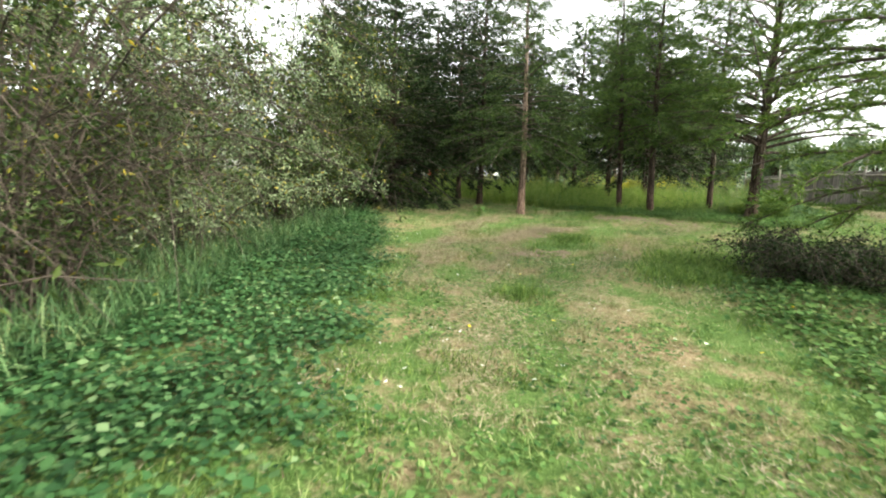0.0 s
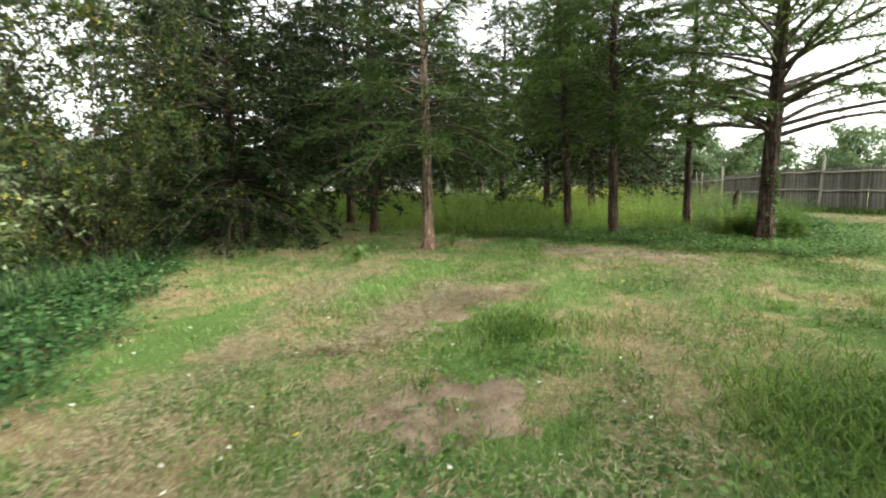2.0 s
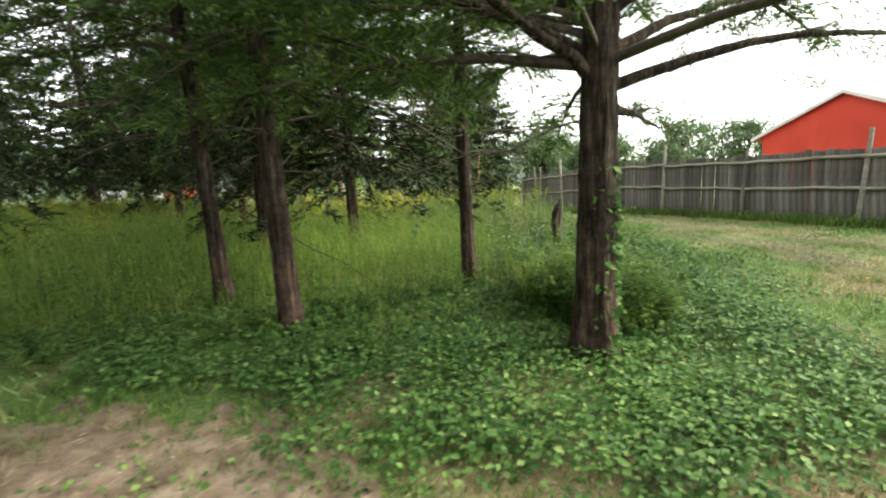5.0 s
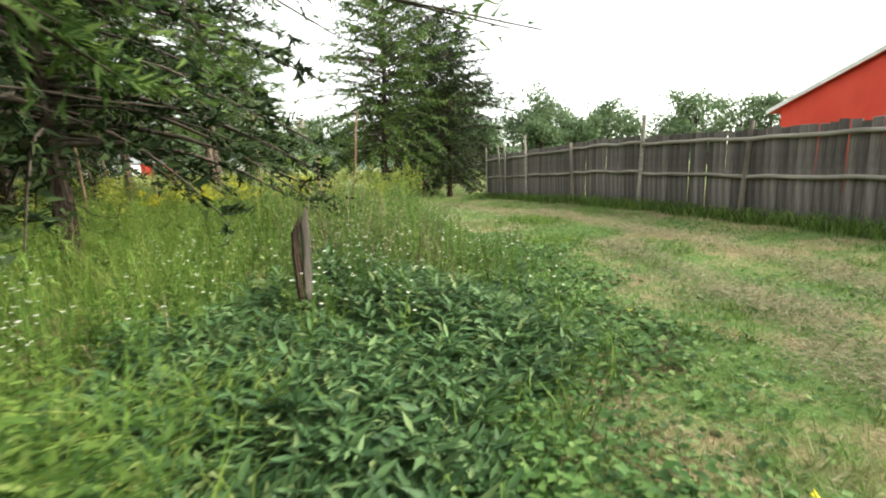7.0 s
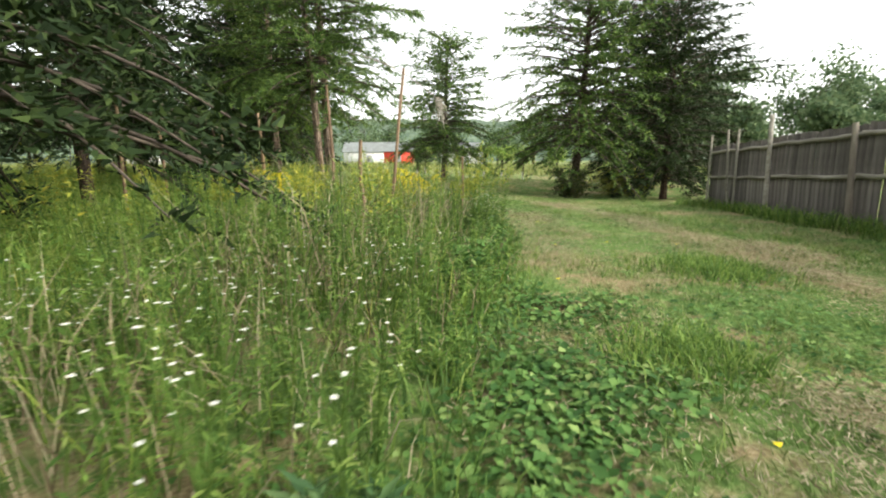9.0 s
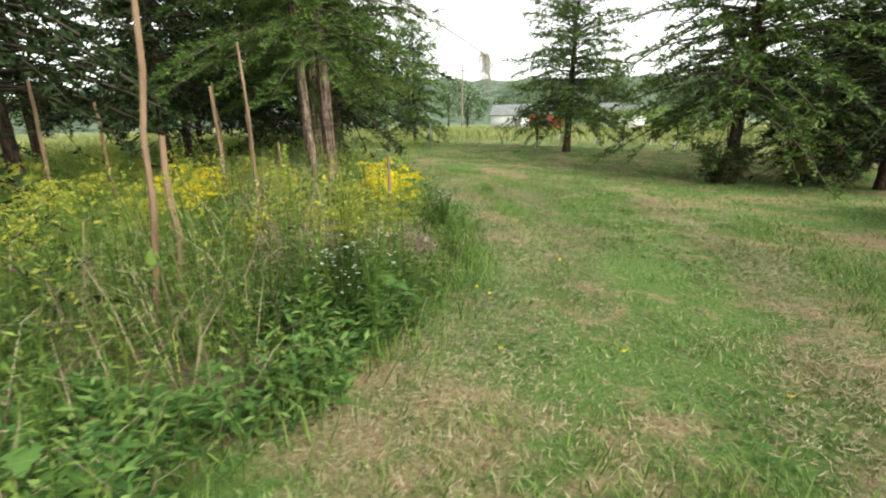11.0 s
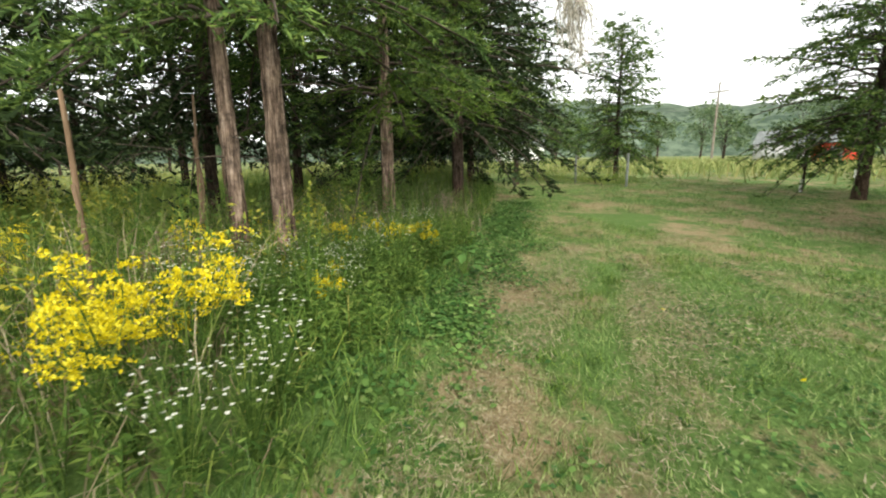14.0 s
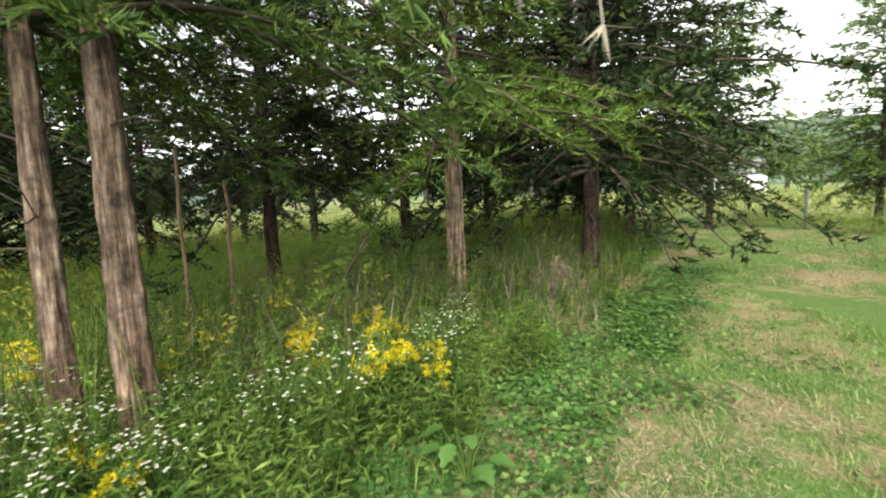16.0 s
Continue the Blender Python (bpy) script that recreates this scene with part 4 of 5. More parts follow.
def leafy_stems(x, y, h, per, leaf, width, lean=0.15):
    """Upright stems with lance-shaped leaves all round; returns leaves and stems."""
    n = len(x)
    base = np.stack([x, y, lift(x, y)], -1)
    ax = unit(np.stack([lean * RNG.standard_normal(n), lean * RNG.standard_normal(n), np.ones(n)], -1))
    si = np.repeat(np.arange(n), per)
    q = np.tile((np.arange(per) + 0.5) / per, n) * 0.85 + 0.15
    az = np.tile(np.arange(per) * 2.4, n) + RNG.random(n)[si] * 6.283 + 0.3 * RNG.standard_normal(n * per)
    b = base[si] + ax[si] * (q * h[si])[:, None]
    al = unit(np.stack([np.cos(az), np.sin(az), RNG.uniform(-0.35, 0.75, n * per)], -1))
    sd = unit(np.cross(al, np.array([0, 0, 1.0])) + 0.25 * RNG.standard_normal((n * per, 3)))
    ln = leaf * RNG.uniform(0.6, 1.3, n * per) * (1.15 - 0.5 * q)
    lv = leaves4(b, al, sd, ln, ln * width, 0.2)
    st = base[:, None] + ax[:, None] * (h[:, None] * np.array([0, 0.5, 1.0]))[..., None]
    sv = tubes(st, np.full((n, 3), 0.004) * np.array([1.2, 1, 0.5]), 3)
    return lv, sv


def in_weeds(x, y):
    return inside(x + 0.15 * np.sin(6 * y), y + 0.15 * np.sin(7 * x), WEEDS)


def brown_free(x, y):
    """Away from the withered bushes."""
    return ((x - 12.0) / 0.95) ** 2 + ((y - 23.9) / 0.65) ** 2 > 1


def near_edge(x, y, w):
    return edge_distance(x, y, WEED_EDGE) < w


x, y = scatter(17500, (-1, 14, 13, 37), lambda x, y: in_weeds(x, y) & near_edge(x, y, 3.2) & brown_free(x, y) & ((y > 15.2) | (RNG.random(len(x)) < 0.33)))
lv, sv = leafy_stems(x, y, weed_height(x, y) * RNG.uniform(0.6, 1.1, len(x)), 24, 0.09, 0.22)
tagged(new("leafy_weeds", grid_mesh("leafy_weeds", *lv, M_WEED)), "thick leafy green weeds along the mown path", "weeds", kind="stuff")
tagged(new("weed_stems", grid_mesh("weed_stems", *sv, M_WEED)), "thin upright green weed stems", "weeds", kind="stuff")
x, y = scatter(5500, (-8, 12, 16, 38), lambda x, y: in_weeds(x, y) & ~near_edge(x, y, 3.0))
lv, sv = leafy_stems(x, y, 0.85 * RNG.uniform(0.6, 1.15, len(x)), 14, 0.13, 0.26)
tagged(new("leafy_weeds", grid_mesh("leafy_weeds", *lv, M_WEED)), "leafy weeds among the trees", "weeds", kind="stuff")
# broad-leaved plants at the corner of the bed
x, y = scatter(6400, (9.6, 13.4, 14.0, 19), lambda x, y: in_weeds(x, y) & near_edge(x, y, 2.4) & (y < 17.0 + 0.5 * np.sin(3 * x)) & ((y < 16) | (RNG.random(len(x)) < 0.55)))
lv, sv = leafy_stems(x, y, weed_height(x, y) * RNG.uniform(0.7, 1.0, len(x)), 19, 0.17, 0.25, 0.2)
tagged(new("broad_weeds", grid_mesh("broad_weeds", *lv, M_WEED_DARK)), "long-leaved dark green weeds, tree shade in their colour, crowding the corner of the bed", "weeds", kind="stuff")
def tall_grass(n, box, keep, hmul, mat, label):
    x, y = scatter(n, box, keep)
    h = np.where(near_edge(x, y, 3), weed_height(x, y), 0.9) * hmul
    n = len(x)
    base = np.stack([x, y, lift(x, y)], -1)
    al = unit(np.stack([0.32 * RNG.standard_normal(n), 0.32 * RNG.standard_normal(n), np.ones(n)], -1))
    az = RNG.random(n) * 6.283
    v, f = blades3(base, al, np.stack([np.cos(az), np.sin(az), 0 * az], -1), h * RNG.uniform(0.6, 1.3, n), RNG.uniform(0.005, 0.012, n), RNG.uniform(0.1, 0.9, n))
    tagged(new("tall_grass", grid_mesh("tall_grass", v, f, mat)), label, "grass", kind="stuff")


EAST_EDGE = WEED_EDGE[4:]
tall_grass(90000, (-6, 14, 14.2, 38), lambda x, y: in_weeds(x, y) & (edge_distance(x, y, EAST_EDGE) > 3.0) & ((y > 15.8) | (RNG.random(len(x)) < 0.25)), 1.0, M_MEADOW, "tall pale green grass between the cedar trunks")
tall_grass(17000, (-6, 14, 13.5, 38), lambda x, y: in_weeds(x, y) & (edge_distance(x, y, EAST_EDGE) <= 3.2), 0.85, M_WEEDGRASS, "tall unmown grass growing through the weeds")
tall_grass(3500, (3.5, 9.5, 26.5, 33), lambda x, y: in_weeds(x, y) & (patchy(x, y, 1.2, 71) > 0.45), 0.95, M_DEAD, "dry brown stalks standing under the cedars")
tall_grass(3500, (9, 14, 15, 26), lambda x, y: in_weeds(x, y) & (edge_distance(x, y, EAST_EDGE) <= 2.6), 1.1, M_STRAW, "dry seeding grass stalks among the weeds")
tall_grass(12000, (8.9, 12.2, 13.2, 16.5), lambda x, y: in_weeds(x, y) & (x > 9.1) & (x < 10.4 + 0.3 * np.sin(5 * y)) & (y < 15.2), 1.6, M_MEADOW, "bright clump of tall grass beside the stout cedar")

x, y = scatter(900, (12.4, 13.7, 20.2, 23.6), lambda x, y: in_weeds(x, y) & (np.hypot(x - 12.8, y - 21.7) > 0.5))
lv, sv = leafy_stems(x, y, RNG.uniform(0.12, 0.5, len(x)), 16, 0.12, 0.3, 0.25)
tagged(new("broad_weeds", grid_mesh("broad_weeds", *lv, M_COVER)), "fresh broad-leaved weeds round the bare soil", "weeds", kind="stuff")
x, y = scatter(2600, (8.2, 11.6, 26.2, 31.0), lambda x, y: in_weeds(x, y) & near_edge(x, y, 1.8))
lv, sv = leafy_stems(x, y, RNG.uniform(0.3, 0.75, len(x)), 22, 0.1, 0.2, 0.2)
tagged(new("broad_weeds", grid_mesh("broad_weeds", *lv, M_WEED)), "leafy green weeds under the cedars", "weeds", kind="stuff")
x, y = scatter(700, (9.0, 10.0, 13.45, 15.0), lambda x, y: np.hypot(x - 9.45, (y - 14.1) * 0.7) < 0.55)
lv, sv = leafy_stems(x, y, RNG.uniform(0.35, 0.95, len(x)), 22, 0.085, 0.3, 0.25)
tagged(new("broad_weeds", grid_mesh("broad_weeds", *lv, M_WEED)), "bright leafy bush of weeds beside the stout cedar", "weeds", kind="stuff")

# rank grass under the shrubs, along the fence and round the lawn's far rim
def rank_grass(n, box, keep, hmin, hmax, w, mat, label):
    x, y = scatter(n, box, keep)
    v, f = blades_at(x, y, hmin, hmax, w, 0.35, True)
    return tagged(new("rank_grass", grid_mesh("rank_grass", v, f, mat)), label, "grass", kind="stuff")


# the first grass is coloured darker to carry the thicket's shade
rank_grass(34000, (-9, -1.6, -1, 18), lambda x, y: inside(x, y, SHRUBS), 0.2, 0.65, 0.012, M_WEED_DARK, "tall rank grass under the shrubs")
rank_grass(34000, (10, 14.2, 14, 31.5), lambda x, y: (edge_distance(x, y, EAST_EDGE) < 0.45 * RNG.random(len(x))) & brown_free(x, y), 0.12, 0.4, 0.009, M_WEED, "long arching grass along the edge of the weed bed")
rank_grass(22000, (18.4, 19.7, 5, 33), lambda x, y: np.abs(x - 19.35 - 0.033 * (y - 19.6)) < 0.15 + 0.35 * RNG.random(len(x)), 0.15, 0.5, 0.016, M_WEED, "dark green weeds along the foot of the fence")
rank_grass(22000, (-40, 40, 46, 100), lambda x, y: RNG.random(len(x)) < np.where(y > 52, 1, 0.25) * np.where((x > 5) & (y < 56), 0.15, 1), 0.5, 1.3, 0.07, M_FIELD, "tall pale meadow grass beyond the lawn")
rank_grass(16000, (-60, -6, 18, 60), lambda x, y: ~inside(x, y, WEEDS), 0.5, 1.2, 0.07, M_FIELD, "tall pale meadow grass beyond the trees")
x, y = scatter(4500, (-2, 4, 37, 43.5), lambda x, y: (y > 37 + 0 * x) & (np.abs(y - 42.2) < 0.7))
lv, sv = leafy_stems(x, y, RNG.uniform(0.3, 0.75, len(x)), 10, 0.1, 0.2)
tagged(new("leafy_weeds", grid_mesh("leafy_weeds", *lv, M_WEEDGRASS)), "weeds growing along the wire fence", "weeds", kind="stuff")

# blooms far back in the bed
x, y = scatter(1500, (-6, 13.4, 19, 36), lambda x, y: in_weeds(x, y) & (edge_distance(x, y, WEED_EDGE) > 0.8) & (patchy(x, y, 1.6, 47) + 0.08 * RNG.standard_normal(len(x)) > 0.64))
per = 46
si = np.repeat(np.arange(len(x)), per)
n = len(si)
hz = RNG.uniform(0.75, 1.15, len(x))[si]
rr = 0.11 * RNG.random(n) ** 0.6
az = RNG.random(n) * 6.283
b = np.stack([x[si] + rr * np.cos(az), y[si] + rr * np.sin(az), lift(x, y)[si] + hz + 0.12 * RNG.standard_normal(n) - rr * 0.5], -1)
al = unit(np.stack([np.cos(az), np.sin(az), 0.2 + 0.5 * RNG.standard_normal(n)], -1))
v, f = slivers(b, al, unit(RNG.standard_normal((n, 3))), RNG.uniform(0.03, 0.07, n), RNG.uniform(0.012, 0.03, n))
tagged(new("goldenrod_stand", grid_mesh("goldenrod_stand", v, f, M_PALEGOLD)), "yellow-green goldenrod heads over the weed bed", "wildflowers", kind="stuff")

# ---------------------------------------------------------------- posts and stakes
def wood_stick(name, x, y, h, r, lean, label, category, group, mat, seed, sides=7):
    """A rough upright stick with a split, slanted top."""
    g = np.random.default_rng(seed + 900)
    z = float(lift(x, y))
    zs = np.linspace(-0.1, h, 7)
    p = np.stack([lean[0] * zs + 0.012 * g.standard_normal(7), lean[1] * zs + 0.012 * g.standard_normal(7), zs], -1)
    v, f = tubes([p], [r * np.linspace(1.1, 0.8, 7) * (1 + 0.08 * g.standard_normal(7))], sides)
    k = len(v) - sides
    v[k:, 2] += np.linspace(0, 1, sides) * r * 1.6 * g.random(sides)
    cap = len(v)
    v = np.concatenate([v, [v[k:].mean(0) - [0, 0, 0.01]]])
    ff = [tuple(q) for q in f] + [(k + i, k + (i + 1) % sides, cap) for i in range(sides)]
    me = bpy.data.meshes.new(name)
    me.from_pydata([tuple(q) for q in v], [], ff)
    me.materials.append(mat)
    o = new(name, me)
    o.location = (x, y, z)
    return tagged(o, label, category, group)


STAKES = [(12.05, 21.85, 2.3, 0.021, (0.12, 0.04)), (10.6, 24.25, 2.45, 0.02, (-0.035, 0.01)), (8.8, 25.26, 2.1, 0.03, (-0.02, 0)), (7.2, 26.6, 2.3, 0.022, (-0.03, 0)),
          (6.8, 27.0, 1.9, 0.025, (-0.05, 0)), (8.2, 26.4, 1.7, 0.03, (-0.03, 0.02)), (7.0, 23.7, 2.2, 0.03, (0.02, 0)), (7.3, 24.4, 1.9, 0.03, (-0.03, 0)),
          (11.6, 22.4, 1.5, 0.03, (0.01, 0.02)),
          (12.9, 23.6, 1.25, 0.018, (0.0, 0.06)), (9.9, 25.3, 1.3, 0.02, (0.06, 0))]
for i, (x, y, h, r, lean) in enumerate(STAKES):
    wood_stick("wooden_stake", x, y, h, r, lean, "thin weathered brown wooden stake standing in the weeds", "stake", "garden stakes", M_STAKE, i)
# squash leaf tied to the tall stake
lv = leaves4(np.array([[12.16, 21.86, 1.5]]), np.array([[0.3, -0.3, -0.9]]), unit(np.array([[0.8, 0.6, 0.05]])), np.array([0.16]), np.array([0.1]), 0.1)
leaf = tagged(new("pale_leaf", grid_mesh("pale_leaf", *lv, M_MEADOW)), "single pale green leaf hanging on the tall stake", "leaf")

stump = thing("old_fence_post", (10.70, 16.49, float(lift(10.7, 16.49))), "grey weathered split wooden post with a broken top", "post")
for dx, w, h, mat in ((-0.036, 0.029, 0.88, M_BARK), (0.024, 0.031, 0.95, M_POST)):
    bm = bmesh.new()
    bmesh.ops.create_cube(bm, size=1)
    for q in bm.verts:
        up = q.co.z > 0
        q.co = Vector((dx + q.co.x * w * 1.9, q.co.y * 0.12, h if up else -0.1))
        if up:
            q.co.z += 0.06 * (q.co.x - dx) / w - 0.03 * (q.co.y > 0)
            q.co.x += 0.012
    bmesh.ops.subdivide_edges(bm, edges=[e for e in bm.edges if abs(e.verts[0].co.z - e.verts[1].co.z) > 0.5], cuts=7)
    bmesh.ops.bevel(bm, geom=[e for e in bm.edges if abs(e.verts[0].co.z - e.verts[1].co.z) > 0.05], offset=0.012, segments=2, affect="EDGES")
    for q in bm.verts:
        q.co.x += 0.007 * math.sin(9 * q.co.z + dx * 40) - 0.02 * q.co.z + 0.01
        q.co.y += 0.006 * math.sin(13 * q.co.z)
    me = bpy.data.meshes.new("post_half")
    bm.to_mesh(me)
    bm.free()
    me.materials.append(mat)
    part("post_half", me, stump, "dark half" if dx < 0 else "pale silvery half")

# scrap of pale wood and a bare mound by the bed's edge
bm = bmesh.new()
bmesh.ops.create_uvsphere(bm, u_segments=12, v_segments=7, radius=1)
for q in bm.verts:
    q.co = Vector((q.co.x * 0.13 * (1 + 0.25 * math.sin(5 * q.co.y)), q.co.y * 0.045, q.co.z * 0.022 + 0.015 * math.sin(3 * q.co.x)))
me = bpy.data.meshes.new("driftwood")
bm.to_mesh(me)
bm.free()
me.materials.append(M_POST)
o = tagged(new("wood_scrap", me), "small pale scrap of weathered wood on bare soil", "wood scrap")
o.matrix_world = pose(12.98, 21.93, float(lift(12.98, 21.93)) + 0.03, 0, 0, 20)
soil_patch("bare_soil", [(12.2, 21.6), (12.6, 22.3), (13.2, 22.2), (13.3, 21.4), (12.9, 20.9), (12.5, 21.0)], "small patch of bare reddish soil at the edge of the weeds")

# ---------------------------------------------------------------- wild flowers
def goldenrod_plant(seed, h, bloom, mat, spread_a=0.2):
    g = np.random.default_rng(seed + 1300)
    p = thing("goldenrod", (0, 0, 0), "tall goldenrod with bright yellow plumes and narrow leaves" if mat is M_GOLD else "goldenrod going over, with pale yellow plumes", "wildflower", "goldenrod plants")
    ns = 5
    az = g.random(ns) * 6.283
    hs = h * g.uniform(0.75, 1.05, ns)
    tip = np.stack([np.cos(az) * spread_a * h, np.sin(az) * spread_a * h, hs], -1) * g.uniform(0.6, 1, (ns, 1)) ** [[0.6]]
    s = np.array([0, 0.35, 0.7, 1.0])
    path = tip[:, None] * np.stack([s ** 1.5, s ** 1.5, s], -1)[None]
    v, f = tubes(path, np.full((ns, 4), 0.004), 4)
    part("stem", grid_mesh("stem", v, f, M_WEED), p)
    per = 34
    si = np.repeat(np.arange(ns), per)
    q = np.tile(np.linspace(0.08, 0.92, per), ns)
    n = len(si)
    b = tip[si] * np.stack([q ** 1.5, q ** 1.5, q], -1)
    a2 = g.random(n) * 6.283
    al = unit(np.stack([np.cos(a2), np.sin(a2), g.uniform(-0.2, 0.7, n)], -1))
    ll = g.uniform(0.05, 0.11, n) * (1.1 - 0.5 * q)
    lv, lf = leaves4(b, al, unit(np.cross(al, [0, 0, 1.0])), ll, ll * 0.2, 0.2)
    part("foliage", grid_mesh("foliage", lv, lf, M_WEED), p)
    nb = 8
    bi = np.repeat(np.arange(ns), nb)
    a3 = g.random(ns * nb) * 6.283
    bl = bloom * g.uniform(0.5, 1.1, ns * nb)
    bz = g.uniform(0.82, 1.0, ns * nb)
    st = tip[bi] * np.stack([bz ** 1.5, bz ** 1.5, bz], -1)
    m = 24
    ji = np.repeat(np.arange(ns * nb), m)
    w = g.random(len(ji))
    n = len(ji)
    d = np.stack([np.cos(a3), np.sin(a3), 0.45 + 0 * a3], -1)
    b = st[ji] + d[ji] * (bl[ji] * w)[:, None] - np.array([0, 0, 1.0]) * (0.55 * bl[ji] * w ** 2)[:, None] + 0.008 * g.standard_normal((n, 3))
    al = unit(g.standard_normal((n, 3)) + [0, 0, 0.8])
    v, f = slivers(b, al, unit(np.cross(al, g.standard_normal((n, 3)))), g.uniform(0.012, 0.026, n), g.uniform(0.01, 0.02, n))
    part("plume", grid_mesh("plume", v, f, mat), p)
    return p


def placed_copies(proto, spots, seed, scale=(0.85, 1.15)):
    g = np.random.default_rng(seed)
    first = True
    for x, y in spots:
        m = pose(x, y, float(lift(x, y)) - 0.01, 0, 0, g.uniform(0, 360))
        o = proto if first else copy_thing(proto, m)
        if first:
            proto.matrix_basis = m
            first = False
        k = g.uniform(*scale)
        o.scale = (k, k, k)


def spots(n, cx, cy, r, seed):
    g = np.random.default_rng(seed)
    return [(cx + r * g.standard_normal(), cy + r * g.standard_normal()) for _ in range(n)]


placed_copies(goldenrod_plant(1, 1.0, 0.22, M_GOLD, 0.34), [(11.75, 25.55), (11.5, 25.75), (11.85, 25.25), (11.55, 25.45), (11.7, 25.8), (12.0, 25.45)] + spots(7, 9.4, 24.6, 0.5, 3), 1)
placed_copies(goldenrod_plant(2, 1.25, 0.16, M_PALEGOLD, 0.08), [(13.05, 23.5), (12.85, 23.25), (13.1, 22.7)] + [(12.0, 22.8), (10.9, 22.6), (10.4, 23.0), (9.6, 22.4), (9.0, 23.2), (11.2, 21.6), (10.1, 21.4)] + spots(7, 9.8, 23.0, 1.1, 4), 2)
placed_copies(goldenrod_plant(3, 0.8, 0.2, M_PALEGOLD, 0.3), [(11.35, 24.1), (11.1, 24.3), (11.5, 24.35), (11.2, 23.9)], 3)
placed_copies(goldenrod_plant(4, 0.55, 0.05, M_GOLD), [(9.4, 28.4), (8.9, 28.0), (10.4, 27.2), (8.3, 28.8), (10.9, 26.9), (10.0, 26.9)] + spots(12, 8.6, 27.6, 0.7, 6), 4)


def leafy_goldenrod(seed, h):
    """A tall goldenrod still in leaf: long lance leaves up the stem and a slender spike of opening buds."""
    g = np.random.default_rng(seed + 1500)
    p = thing("leafy_goldenrod", (0, 0, 0), "tall yellow-green goldenrod in leaf with an opening spike", "wildflower", "leafy goldenrod plants")
    ns = 3
    az = g.random(ns) * 6.283
    tip = np.stack([np.cos(az) * 0.12 * h, np.sin(az) * 0.12 * h, h * g.uniform(0.8, 1.0, ns)], -1)
    s = np.linspace(0, 1, 5)
    for k in range(ns):
        v, f = tubes([tip[k] * np.stack([s ** 1.6, s ** 1.6, s], -1)], [np.linspace(0.006, 0.003, 5)], 5)
        part("stem", grid_mesh("stem", v, f, M_WEED), p)
    per = 52
    si = np.repeat(np.arange(ns), per)
    q = np.tile(np.linspace(0.12, 0.97, per), ns)
    b = tip[si] * np.stack([q ** 1.6, q ** 1.6, q], -1)
    a = np.tile(np.arange(per) * 2.4, ns) + g.random(ns)[si] * 6.283
    al = unit(np.stack([np.cos(a), np.sin(a), g.uniform(-0.15, 0.55, len(si))], -1))
    ll = 0.15 * (1.15 - 0.85 * q) * g.uniform(0.8, 1.2, len(si))
    lv, lf = leaves4(b, al, unit(np.cross(al, [0, 0, 1.0])), ll, ll * 0.2, 0.25)
    part("foliage", grid_mesh("foliage", lv, lf, M_WEED), p)
    m = 150
    si, w = g.integers(0, ns, m), g.random(m)
    q = 0.78 + 0.22 * w
    b = tip[si] * np.stack([q ** 1.6, q ** 1.6, q], -1) + g.standard_normal((m, 3)) * (0.035 * (1.05 - w))[:, None]
    al = unit(g.standard_normal((m, 3)) + [0, 0, 0.9])
    v, f = slivers(b, al, unit(np.cross(al, g.standard_normal((m, 3)))), g.uniform(0.015, 0.03, m), g.uniform(0.01, 0.018, m))
    tagged(part("plume", grid_mesh("plume", v, f, M_PALEGOLD), p), kind="stuff")
    return p


placed_copies(leafy_goldenrod(1, 1.25), [(13.5, 22.45), (13.3, 22.75), (13.2, 22.2), (13.0, 22.6), (12.75, 23.1), (13.4, 23.05), (10.6, 26.5), (11.35, 26.55), (12.45, 20.6), (12.1, 20.1), (12.6, 19.6), (11.8, 21.2)], 21)


